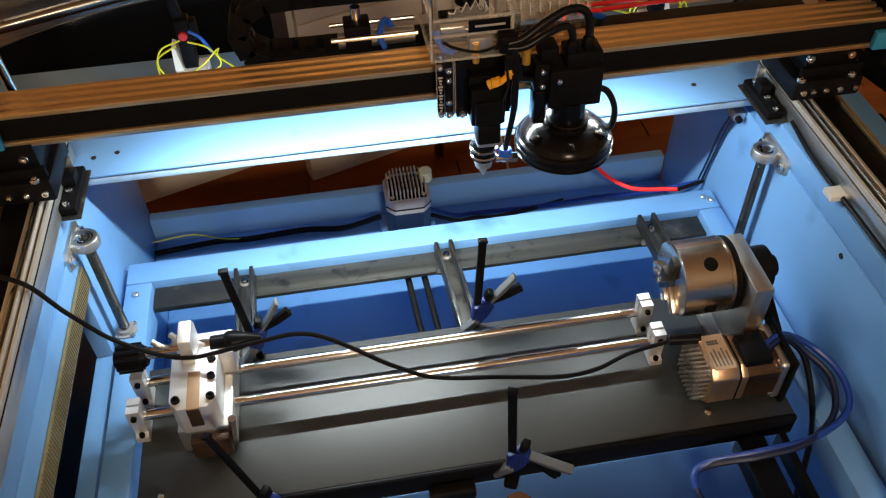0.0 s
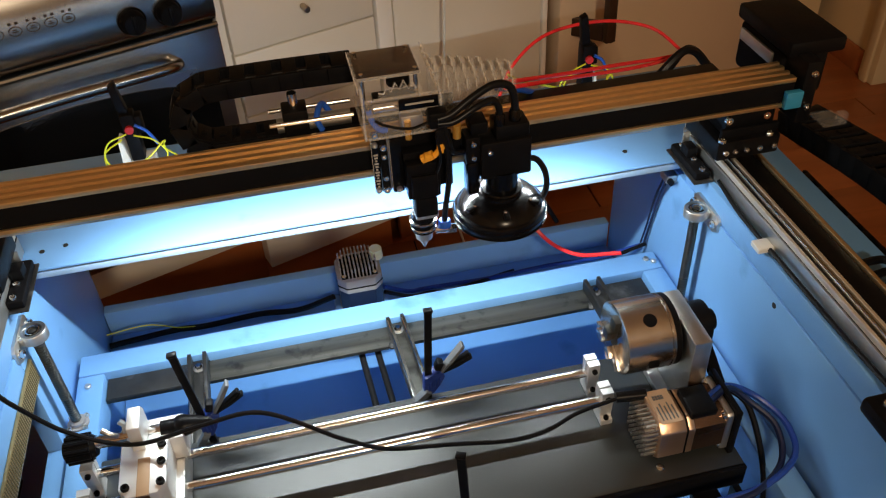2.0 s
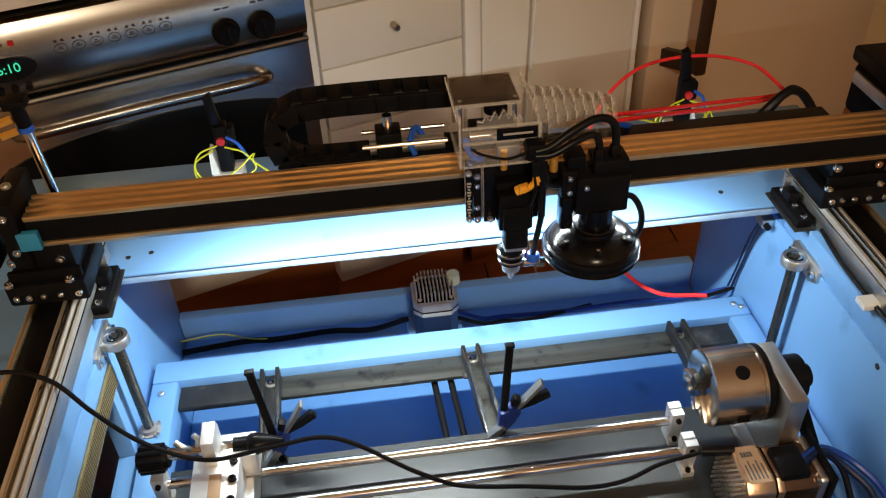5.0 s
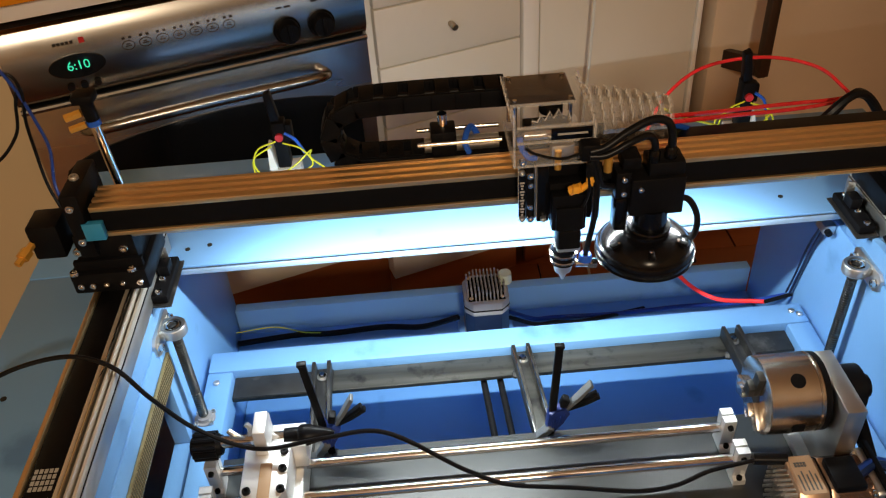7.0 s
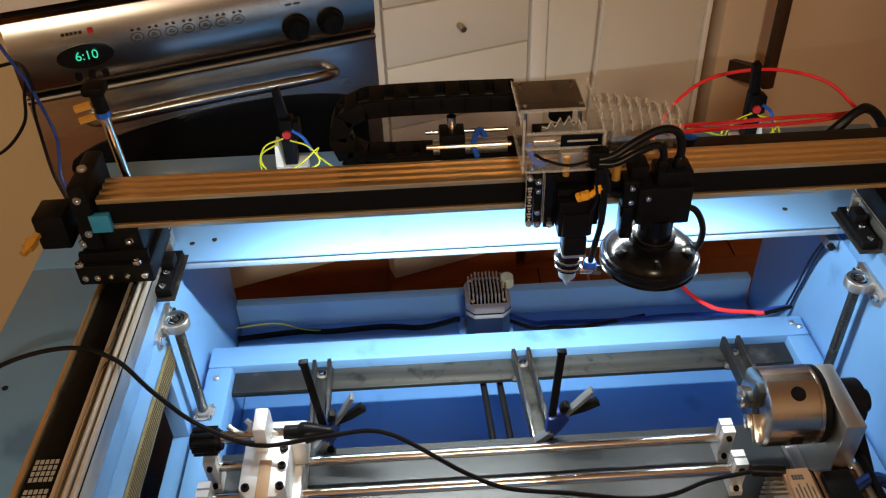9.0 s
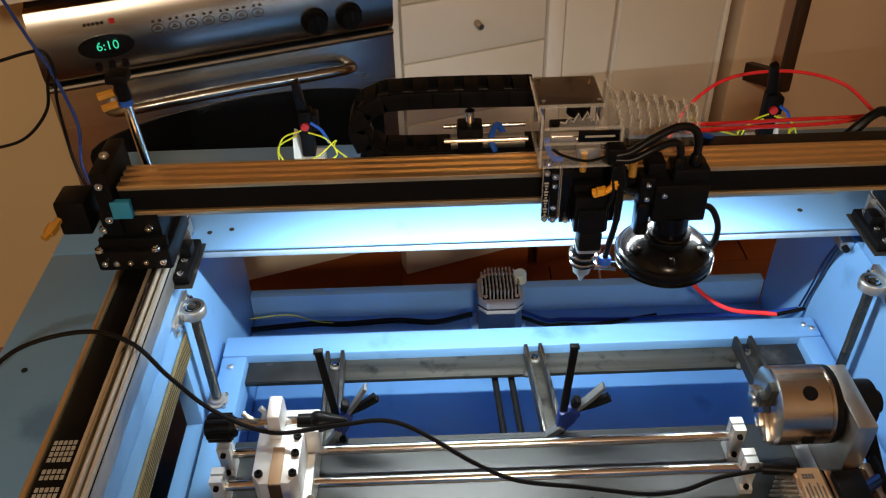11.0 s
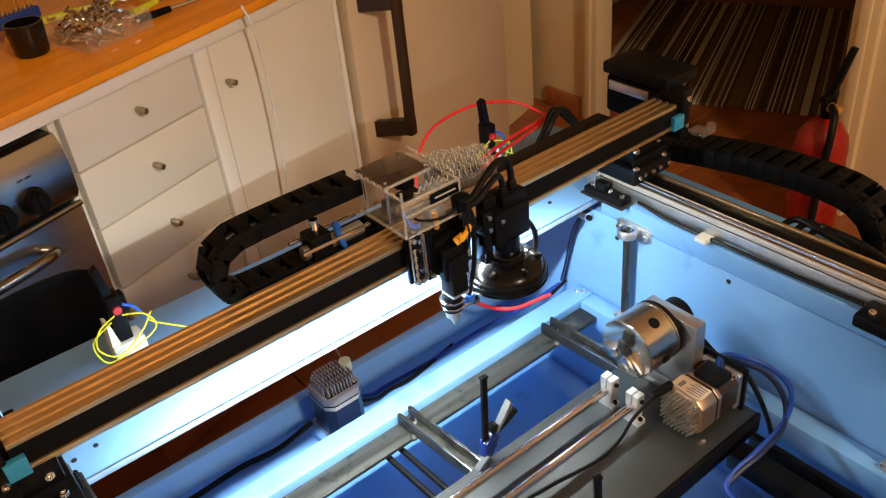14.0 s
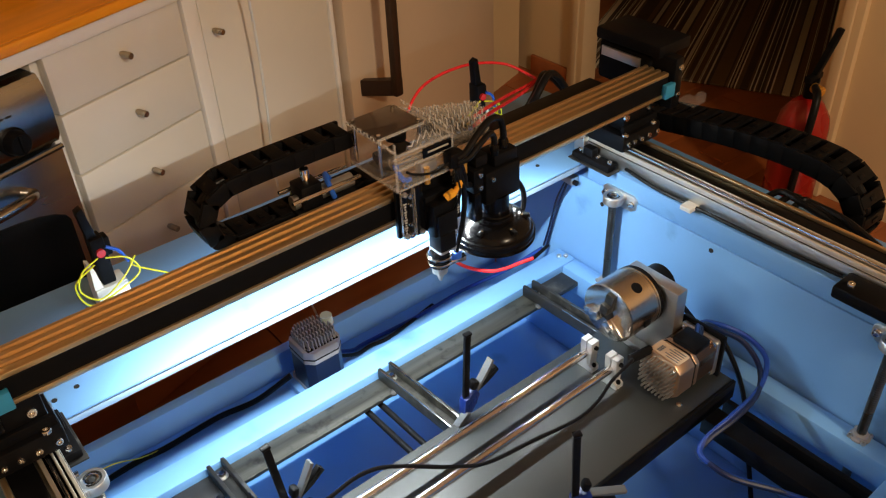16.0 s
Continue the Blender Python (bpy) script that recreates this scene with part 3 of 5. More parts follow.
# ---- moving bed frame ----
FX0, FX1, FY0, FY1, FZ = -0.4145, 0.362, -0.50, 0.106, 0.512
bed = thing("moving_bed", "blue painted steel bed frame hanging on lead screws", "frame", (0, 0, 0.472))
part("back_tube", Box(FX0, FX1, 0.070, FY1, 0.472, FZ, 0.003), BLUE, bed)
part("front_tube", Box(FX0, FX1, FY0, FY0 + 0.036, 0.472, FZ, 0.003), BLUE, bed)
part("side_tube", Box(FX0, -0.382, FY0 + 0.0362, 0.0698, 0.472, FZ - 0.0005, 0.003), BLUE, bed)
part("side_tube", Box(0.331, FX1, FY0 + 0.0362, 0.0698, 0.472, FZ - 0.0005, 0.003), BLUE, bed)
part("steel_bar", Box(-0.3815, 0.3305, 0.034, 0.0695, 0.492, 0.498, 0.0008), STEEL_DARK, bed, "bare steel flat bar along the back")
for x, y in ((0.345, 0.09), (0.353, 0.083), (-0.40, 0.05), (0.35, -0.03)):
    part("screw", Lathe([(0, 0.0040), (0.0025, 0.0040), (0.0035, 0.003)], (x, y, FZ), (0, 0, 1), 12), ALU, bed)
part("bar_end", Box(-0.381, -0.255, 0.0345, 0.069, 0.4982, 0.4996, 0.0004), WORN, bed, "darker end of the bar")
rail_f = thing("front_crossbar", "black steel crossbar under the motor end", "bar", (0.26, -0.4, 0.472))
part("bar", Box(0.245, 0.275, -0.464, -0.262, 0.474, 0.500, 0.002), BLACK, rail_f)
part("bar", Box(0.292, 0.300, -0.464, -0.262, 0.474, 0.498, 0.001), BLACK, rail_f)

# two thin rods down to the tray
for x in (-0.066, -0.045):
    t = thing("thin_rod", "thin black rod lying below the bed", "rod", (x, 0.1, 0.47), group="thin rods under the bed")
    part("rod", Cyl((x, 0.069, 0.485), (x + 0.012, -0.15, 0.470), 0.0042, seg=12), BLACK, t)


def lead_screw(x, y, side):
    t = thing("lead_screw", "bright steel threaded lead screw in a cast bearing block", "screw", (x, y, 0.33), group="lead screws")
    prof, z = [], 0.0
    while z < 0.345:
        prof += [(z, 0.0058), (z + 0.0012, 0.0058), (z + 0.0017, 0.0047), (z + 0.0029, 0.0047)]
        z += 0.0034
    part("thread", lathe(bmesh.new(), prof, (x, y, 0.32), (0, 0, 1), 16), SCREW_STEEL, t)
    bm = bmesh.new()
    ring = [(0.0, 0.0135), (0.001, 0.0145), (0.011, 0.0145), (0.0125, 0.0135), (0.0125, 0.0100), (0.0075, 0.0098)]
    lathe(bm, ring, (x, y, 0.655), (0, 0, 1), 32)
    box(bm, x + side * 0.010 - 0.0035, x + side * 0.010 + 0.0035, y - 0.0125, y + 0.0125, 0.6555, 0.6665, 0.002)
    b = part("bearing_block", bm, ALU, t)
    part("seal", Lathe([(0, 0.0097), (0.0028, 0.0097), (0.0028, 0.0070), (0.0018, 0.0070)], (x, y, 0.663), (0, 0, 1), 28), DARK, b, "dark bearing seal")
    part("inner_ring", Lathe([(0, 0.0072), (0.0032, 0.0072), (0.0036, 0.0064), (0.0036, 0.0052), (0.001, 0.0050)], (x, y, 0.664), (0, 0, 1), 24), STEEL, b)
    part("shaft_end", Lathe([(0, 0.0036), (0.0025, 0.0036), (0.003, 0.0028)], (x, y, 0.664), (0, 0, 1), 16), DARK, b)
    w = x + side * 0.0155
    bm = Prism([(y - 0.031, 0.650), (y - 0.031, 0.665), (y - 0.024, 0.670), (y + 0.024, 0.670), (y + 0.031, 0.665), (y + 0.031, 0.650), (y + 0.022, 0.644), (y - 0.022, 0.644)], "x", w - 0.003, w + 0.003, 0.001)
    part("flange", bm, ALU, t, "cast flange screwed to the wall")
    for k in (-1, 1):
        bm = Lathe([(0, 0.0050), (0.0015, 0.0050), (0.0015, 0.0040), (0.0055, 0.0040), (0.006, 0.003)], (w - side * 0.003, y + k * 0.0240, 0.6575), (-side, 0, 0), 12)
        part("flange_screw", bm, STEEL, t)
    part("nut", Lathe([(0, 0.0125), (0.0020, 0.0125), (0.0026, 0.0095), (0.007, 0.0090), (0.0075, 0.0065)], (x, y, FZ - 0.0004), (0, 0, 1), 24), CAST_GREY, t)
    for a in range(4):
        q = radians(45 + 90 * a)
        part("bolt", socket_screw(bmesh.new(), (x + 0.0125 * math.cos(q), y + 0.0125 * math.sin(q), FZ), (0, 0, 1), 0.0030), ALU, t)


lead_screw(-0.4055, -0.006, -1)
lead_screw(0.3515, -0.002, 1)
lead_screw(-0.4055, -0.412, -1)
lead_screw(0.3515, -0.412, 1)

# ---- bracket arms on the steel bar ----
def bracket(x0, mat, streak, turn):
    x = 0.0
    t = thing("bracket_arm", "bare steel channel arm bolted to the bar", "bracket", (0, 0.054, 0.498), pose(x0, 0.054, 0, 0, 0, turn) @ Matrix.Translation((0, -0.054, 0)), group="bracket arms")
    bm = Box(x - 0.0085, x + 0.0085, -0.085, 0.068, 0.4985, 0.5035, 0.0005)
    for k in (-1, 1):
        box(bm, x + k * 0.0095 - 0.0026, x + k * 0.0095 + 0.0026, -0.085, 0.0695, 0.4985, 0.5170, 0.0010)
    ch = part("channel", bm, mat, t)
    for k in (-1, 1):
        part("bright_edge", Box(x + k * 0.0095 - 0.0022, x + k * 0.0095 - 0.0008, -0.082, streak, 0.5168, 0.5174, 0.0002), STEEL, ch, "edge rubbed bright")
    part("weld", Lathe([(0, 0.0062), (0.002, 0.0050), (0.003, 0.002)], (x - 0.0122, 0.036, 0.4975), (-0.4, -0.3, 1), 9), WORN, ch, "rough weld bead")
    part("washer", Lathe([(0, 0.0072), (0.0010, 0.0072)], (x, 0.054, 0.5035), (0, 0, 1), 18), ALU, t)
    part("bolt", Lathe([(0, 0.0048), (0.0040, 0.0048), (0.0055, 0.0034)], (x, 0.054, 0.5045), (0, 0, 1), 6), STEEL, t)


bracket(-0.268, WORN, 0.0, 1.5)
bracket(-0.013, STEEL_DARK, 0.062, 3.5)
bracket(0.258, WORN, -0.010, 2.0)
part("bar_end", Box(0.275, 0.3305, 0.0345, 0.069, 0.4982, 0.4996, 0.0004), WORN, bed, "darker end of the bar")


def bar_clamp(x, y, z, lean, fan, turn=0):
    """A small bar clamp standing over the plate's edge: bar, jaw body, a fixed grip and a hinged trigger."""
    m = pose(x, y, z, 0, lean, turn)
    t = thing("bar_clamp", "small black bar clamp with dark blue body and grey grips", "clamp", (0, 0, 0), m, group="bar clamps")
    part("bar", Box(-0.0042, 0.0042, -0.0022, 0.0022, -0.03, 0.118, 0.0008), BLACK, t, "flat black steel bar")
    part("bar_stop", Box(-0.0050, 0.0050, -0.0035, 0.0035, 0.1185, 0.122, 0.0008), BLACK, t)
    part("pad", Box(-0.007, 0.007, -0.012, 0.006, -0.032, -0.022, 0.003), BLACK_PLASTIC, t)
    bm = Prism([(-0.006, -0.006), (0.004, -0.008), (0.012, 0.004), (0.019, 0.020), (0.013, 0.030), (0.005, 0.024), (-0.005, 0.022)], "y", -0.006, 0.006, 0.002)
    body = part("jaw_body", bm, JAW_BLUE, t, "dark blue plastic jaw body")
    for k in range(4):
        part("rib", Box(-0.001 + 0.004 * k, 0.001 + 0.004 * k, -0.0070, -0.0055, -0.001 + 0.003 * k, 0.012 + 0.003 * k, 0.0003), JAW_BLUE, body)
    part("fixed_arm", Box(-0.0040, 0.0040, -0.0050, 0.0050, -0.036, 0.004, 0.0015, pose(-0.002, -0.004, -0.002, 10, 32, 0)), GRIP_GREY, t, "grey fixed jaw arm")
    part("release", Box(-0.004, 0.004, -0.0055, 0.0055, 0.0, 0.012, 0.002, pose(0.010, 0, 0.030, 0, 20, 0)), BLACK_PLASTIC, t)
    arm = [(-0.0018, 0.0), (0.0018, 0.0), (0.0030, 0.026), (0.0026, 0.048), (-0.0020, 0.049), (-0.0012, 0.024)]
    for a, w, mt in ((34, 0.0050, GRIP_GREY), (54, 0.0036, BLACK_PLASTIC), (62, 0.0036, BLACK_PLASTIC)):
        bm = Prism(arm, "y", -w, w, 0.001)
        bmesh.ops.transform(bm, matrix=pose(0.012, 0, 0.022, 0, a + fan, 0) @ Matrix.Diagonal((1, 1, 1.0 if a == 34 else 0.88, 1)), verts=bm.verts)
        part("grip_lever", bm, mt, t, "ribbed plastic grip lever")


bar_clamp(-0.248, -0.088, 0.552, -5, 0)
bar_clamp(-0.001, -0.088, 0.546, 3, 0)
bar_clamp(0.0, -0.272, 0.538, -2, 70, turn=-25)
bar_clamp(-0.235, -0.275, 0.52, -25, 95, turn=-30)
blk = thing("wood_block", "small brown wooden dowel under a clamp", "block", (0.0, -0.29, 0.49))
part("block", Lathe([(0, 0.016), (0.03, 0.017), (0.060, 0.015)], (0.0, -0.292, 0.455), (0, -0.25, 1), 20), material("dark_brown_wood", (0.11, 0.05, 0.02), 0.5, vary=0.3, stretch=(1, 1, 0.2)), blk)
foot = thing("rubber_pad", "black rubber pad at the plate's edge", "pad", (-0.06, -0.28, 0.49))
part("pad", Box(-0.085, -0.038, -0.286, -0.270, 0.503, 0.518, 0.003), RUBBER, foot)

# ---- rotary attachment ----
PZ = 0.530
plate = thing("base_plate", "black powder coated base plate of the rotary unit", "plate", (0, -0.17, PZ - 0.01))
bm = Box(-0.368, 0.302, -0.262, -0.085, PZ - 0.006, PZ, 0.001)
part("plate", bm, PLATE, plate)
part("front_flange", Box(-0.368, 0.302, -0.268, -0.2625, PZ - 0.028, PZ + 0.001, 0.001), BLACK, plate)
for x, y in ((0.214, -0.246), (0.285, -0.10), (-0.345, -0.245)):
    part("screw", Lathe([(0, 0.004), (0.002, 0.004), (0.003, 0.0025)], (x, y, PZ), (0, 0, 1), 12), STEEL, plate)
RZ, RYB, RYF = 0.5585, -0.1235, -0.1650
for y in (RYB, RYF):
    t = thing("guide_rod", "polished steel guide rod", "rod", (0, y, RZ), group="guide rods")
    part("rod", Lathe([(0, 0.0046), (0.001, 0.0055), (0.557, 0.0055), (0.558, 0.0046)], (-0.368, y, RZ), (1, 0, 0), 24), STEEL, t)
for x in (0.181, -0.366):
    for y in (RYB, RYF):
        t = thing("rod_support", "small satin aluminium rod clamp block", "rod support", (x, y, PZ), group="rod supports")
        bm = Prism([(y - 0.0125, PZ), (y + 0.0125, PZ), (y + 0.0125, PZ + 0.007), (y + 0.0072, PZ + 0.009), (y + 0.0095, RZ + 0.006), (y + 0.0095, RZ + 0.019), (y + 0.0012, RZ + 0.019), (y + 0.0012, RZ + 0.004), (y - 0.0012, RZ + 0.004), (y - 0.0012, RZ + 0.019), (y - 0.0095, RZ + 0.019), (y - 0.0095, RZ + 0.006), (y - 0.0072, PZ + 0.009), (y - 0.0125, PZ + 0.007)], "x", x - 0.0065, x + 0.0065)
        part("block", bm, ALU_WHITE, t)
        part("screw", socket_screw(bmesh.new(), (x, y - 0.0098, RZ + 0.011), (0, -1, 0), 0.003), BLACK, t)
        part("screw", socket_screw(bmesh.new(), (x, y - 0.0100, PZ + 0.0072), (0, 0, 1), 0.003), BLACK, t)

# tailstock
ts = thing("tailstock", "white satin aluminium tailstock with black live centre", "tailstock", (-0.29, -0.14, RZ))
bm = Prism([(-0.321, -0.192), (-0.313, -0.203), (-0.284, -0.203), (-0.276, -0.192), (-0.276, -0.137), (-0.321, -0.137)], "z", RZ + 0.012, RZ + 0.052, 0.0015)
part("slide_block", bm, ALU_WHITE, ts)
part("bearing_block", Box(-0.312, -0.262, -0.1365, -0.105, RZ + 0.012, RZ + 0.046, 0.002), ALU_WHITE, ts)
bm = Prism([(-0.150, RZ + 0.0525), (-0.112, RZ + 0.046), (-0.112, RZ + 0.072), (-0.118, RZ + 0.082), (-0.146, RZ + 0.082)], "x", -0.3085, -0.296, 0.001)
part("upright", bm, ALU_WHITE, ts)
part("lower_carriage", Box(-0.322, -0.268, -0.200, -0.106, RZ - 0.024, RZ + 0.0115, 0.002), ALU, ts)
part("under_block", Box(-0.310, -0.272, -0.212, -0.2005, RZ - 0.022, RZ + 0.006, 0.002), BROWN_METAL, ts)
for x, y in ((-0.314, -0.192), (-0.281, -0.192), (-0.281, -0.168), (-0.281, -0.147)):
    part("cap_screw", socket_screw(bmesh.new(), (x, y, RZ + 0.0518), (0, 0, 1), 0.0042), BLACK, ts)
part("tape", Box(-0.3035, -0.2915, -0.2045, -0.160, RZ + 0.0523, RZ + 0.0532, 0.0003), TAPE, ts, "strip of tan tape")
part("tape", Box(-0.3035, -0.2915, -0.2060, -0.2040, RZ + 0.026, RZ + 0.0530, 0.0003), BROWN_METAL, ts)
SY, SZ = -0.121, RZ + 0.0440
part("spindle", Lathe([(0, 0.0065), (0.100, 0.0065)], (-0.358, SY, SZ), (1, 0, 0), 20), STEEL, ts)
part("collar", Lathe([(0, 0.009), (0.016, 0.009)], (-0.284, SY, SZ), (1, 0, 0), 20), BLACK, ts)
part("live_centre", Lathe([(0, 0.009), (0.003, 0.0112), (0.010, 0.0112), (0.034, 0.0040), (0.037, 0.0015)], (-0.270, SY, SZ), (1, 0, 0), 28), BLACK, ts, "black pointed live centre")
bm = bmesh.new()
lathe(bm, [(0, 0.009), (0.004, 0.0125), (0.026, 0.0125), (0.032, 0.010)], (-0.381, SY, SZ - 0.004), (1, 0, 0), 24)
wheel = part("hand_wheel", bm, BLACK_PLASTIC, ts, "black ribbed hand knob")
for k in range(10):
    a = k * 0.6283
    part("grip_ridge", Cyl((-0.378, SY + 0.0125 * math.cos(a), SZ - 0.004 + 0.0125 * math.sin(a)), (-0.354, SY + 0.0125 * math.cos(a), SZ - 0.004 + 0.0125 * math.sin(a)), 0.0028, seg=8), BLACK_PLASTIC, wheel)
bm = sweep(bmesh.new(), [(-0.322, SY, SZ), (-0.332, SY - 0.002, SZ + 0.010), (-0.340, SY + 0.002, SZ + 0.014)], 0.0030, 8)
sweep(bm, [(-0.322, SY, SZ), (-0.318, SY + 0.004, SZ + 0.012), (-0.322, SY + 0.006, SZ + 0.018)], 0.0030, 8)
part("wing_screw", bm, ALU, ts)
part("stop_screw", Cyl((-0.272, -0.200, RZ - 0.012), (-0.266, -0.202, RZ + 0.025), 0.004), STEEL, ts)

# headstock and chuck
CX0, CX1, CY, CZ = 0.200, 0.255, -0.132, 0.6155
hs = thing("headstock", "cast aluminium headstock plate standing on the base plate", "headstock", (0.278, -0.13, PZ))
part("plate", Box(0.2645, 0.2845, -0.188, -0.104, PZ, 0.6435, 0.002), ALU, hs)
part("foot", Box(0.2500, 0.2643, -0.186, -0.106, PZ, 0.5400, 0.0015), ALU, hs)
part("shaft_boss", Lathe([(0, 0.024), (0.02, 0.024), (0.02, 0.012), (0.03, 0.012)], (0.2847, CY, CZ), (1, 0, 0), 24), BLACK, hs)
part("pulley", Lathe([(0, 0.020), (0.002, 0.020), (0.002, 0.017), (0.012, 0.017), (0.012, 0.020), (0.014, 0.020)], (0.290, CY, CZ), (1, 0, 0), 32), BLACK, hs)
MY, MZ = -0.215, 0.572
bm = bmesh.new()
belt_path = []
for k in range(25):
    a = radians(55 + 180 * k / 24)
    belt_path.append((CY + 0.019 * math.cos(a), CZ + 0.019 * math.sin(a)))
for k in range(25):
    a = radians(235 + 180 * k / 24)
    belt_path.append((MY + 0.014 * math.cos(a), MZ + 0.014 * math.sin(a)))
outer = []
for u, v in belt_path:
    A, B = bm.verts.new((0.2925, u, v)), bm.verts.new((0.3015, u, v))
    outer.append((A, B))
for k in range(len(outer)):
    A, B = outer[k], outer[(k + 1) % len(outer)]
    bm.faces.new((A[0], A[1], B[1], B[0]))
bmesh.ops.solidify(bm, geom=bm.faces[:], thickness=0.0022)
part("drive_belt", bm, RUBBER, hs, "black toothed drive belt")
chuck = part("chuck_body", Lathe([(0, 0.012), (0, 0.0385), (0.0015, 0.0405), (0.050, 0.0405), (0.0515, 0.039), (0.0525, 0.039), (0.0525, 0.0405), (0.0545, 0.0405)], (CX0, CY, CZ), (1, 0, 0), 64), CHUCK_STEEL, hs, "turned steel three-jaw chuck body")
part("back_flange", Lathe([(0, 0.040), (0.006, 0.040), (0.008, 0.036)], (CX0 + 0.0552, CY, CZ), (1, 0, 0), 48), BLACK, hs)
for k in range(3):
    a = radians(116 + 120 * k)
    n = Vector((0, math.cos(a), math.sin(a)))
    part("key_socket", Lathe([(0, 0.0075), (0.0010, 0.0075), (0.0010, 0.0001)], Vector((CX0 + 0.030, CY, CZ)) + n * 0.0396, n, 20), BLACK, chuck)
for k in range(3):
    a = 100 + 120 * k
    m = Matrix.Translation((CX0, CY, CZ)) @ pose(0, 0, 0, a, 0, 0)
    bm = Box(-0.006, 0.001, 0.007, 0.036, -0.006, 0.006, 0.001, m)
    box(bm, -0.012, -0.0055, 0.007, 0.021, -0.006, 0.006, 0.001, m)
    part("jaw", bm, CHUCK_STEEL if k else STEEL_DARK, chuck, "stepped hardened jaw")
# solid dark disc on the closed face, coloured as a shaded hole
part("bore_shade", Cyl((CX0 - 0.0006, CY, CZ), (CX0 + 0.01, CY, CZ), 0.010), DARK, chuck)
bm = Box(CX0 + 0.024, CX0 + 0.036, CY - 0.0412, CY - 0.0395, CZ - 0.012, CZ - 0.002, 0.0003)
part("stamp", bm, BLACK, chuck)


def closed_loop_motor(t, m, body_mat, cap_mat, d=0.0):
    """A square motor along local +x from its finned driver cap to its flange."""
    def P(bm):
        bmesh.ops.transform(bm, matrix=m, verts=bm.verts)
        return bm
    c, ch = 0.0285, 0.0105
    oct_ = [(-c, -c + ch), (-c + ch, -c), (c - ch, -c), (c, -c + ch), (c, c - ch), (c - ch, c), (-c + ch, c), (-c, c - ch)]
    sq = [(-c, -c + 0.003), (-c + 0.003, -c), (c - 0.003, -c), (c, -c + 0.003), (c, c - 0.003), (c - 0.003, c), (-c + 0.003, c), (-c, c - 0.003)]
    cap = part("driver_housing", P(Prism(oct_, "x", -0.0420, -0.012 + d, 0.002)), cap_mat, t)
    if cap_mat is COPPERISH:
        bm = bmesh.new()
        for i in range(9):
            for k in range(7):
                y, z = -0.0225 + i * 0.0056, -0.0225 + k * 0.0075
                if abs(y) + abs(z) < 0.040:
                    box(bm, -0.0545, -0.0415, y - 0.0010, y + 0.0010, z - 0.0014, z + 0.0014)
        tagged(part("cooling_pin", P(bm), ALU, cap), kind="stuff")
    else:
        # black sheet under the fins puts the shade of their gaps into colour
        part("fin_gap_shade", P(Box(-0.0430, -0.0422, -0.023, 0.023, -0.023, 0.023, 0)), BLACK_MATT, cap)
        for k in range(11):
            y = -0.0230 + k * 0.0046
            e = 0.024 - max(0.0, abs(y) - 0.0150)
            bm = Box(-0.0480, -0.0415, y - 0.0008, y + 0.0008, -e, e, 0.0002)
            for j in range(5):
                box(bm, -0.0565, -0.0478, y - 0.0009, y + 0.0009, (-0.0235 + j * 0.0100) * e / 0.024, (-0.0180 + j * 0.0100) * e / 0.024)
            part("cooling_fin", P(bm), CAST_GREY, cap)
    part("seam", P(Prism([(a * 1.008, b * 1.008) for a, b in oct_], "x", -0.0135 + d, -0.0115 + d)), BLACK, t)
    part("ring", P(Prism([(a * 1.0, b * 1.0) for a, b in oct_], "x", -0.0113 + d, -0.004 + d, 0.001)), cap_mat, t)
    part("stator", P(Prism([(a * 0.97, b * 0.97) for a, b in oct_], "x", -0.0038 + d, 0.030)), body_mat, t)
    part("flange", P(Prism(sq, "x", 0.0302, 0.0375, 0.001)), ALU if cap_mat is COPPERISH else CAST_GREY, t)
    for sy in (-1, 1):
        for sz in (-1, 1):
            part("bolt", P(Lathe([(0, 0.0035), (0.003, 0.0035), (0.004, 0.002)], (0.0300, sy * 0.0235, sz * 0.0235), (-1, 0, 0), 10)), STEEL, t)
            part("bolt", P(Lathe([(0, 0.0030), (0.003, 0.0030)], (-0.0418, sy * 0.0195, sz * 0.0195), (-1, 0, 0), 10)), STEEL, cap)
    return cap


mot = thing("rotary_motor", "stepper motor with cast finned driver cap driving the chuck", "motor", (0.255, MY, PZ))
cap = closed_loop_motor(mot, pose(0.252, MY, 0.5625), MOTOR_BODY, COPPERISH)
part("label", Box(0.213, 0.236, MY - 0.022, MY + 0.022, 0.5911, 0.5917, 0), TAN_LABEL, cap, "printed tan label")
bm = bmesh.new()
for k in range(5):
    box(bm, 0.2155 + 0.004 * k, 0.2170 + 0.004 * k, MY - 0.018, MY + (0.004 if k % 2 else 0.0), 0.5914, 0.5920)
for i in range(4):
    for j in range(4):
        if (i * 3 + j * 5) % 3:
            box(bm, 0.2165 + 0.003 * i, 0.219 + 0.003 * i, MY + 0.006 + 0.003 * j, MY + 0.0085 + 0.003 * j, 0.5914, 0.5920)
part("print", bm, GRIP_GREY, cap)
part("connector", Box(0.243, 0.272, MY - 0.024, MY + 0.012, 0.5905, 0.600, 0.002), BLACK_PLASTIC, mot)
part("plug", Cyl((0.182, MY + 0.026, 0.588), (0.214, MY + 0.022, 0.588), 0.006, seg=14), RUBBER, mot)
part("foot_bracket", Box(0.290, 0.296, MY - 0.032, MY + 0.032, PZ, 0.596, 0.001), BLACK, mot)

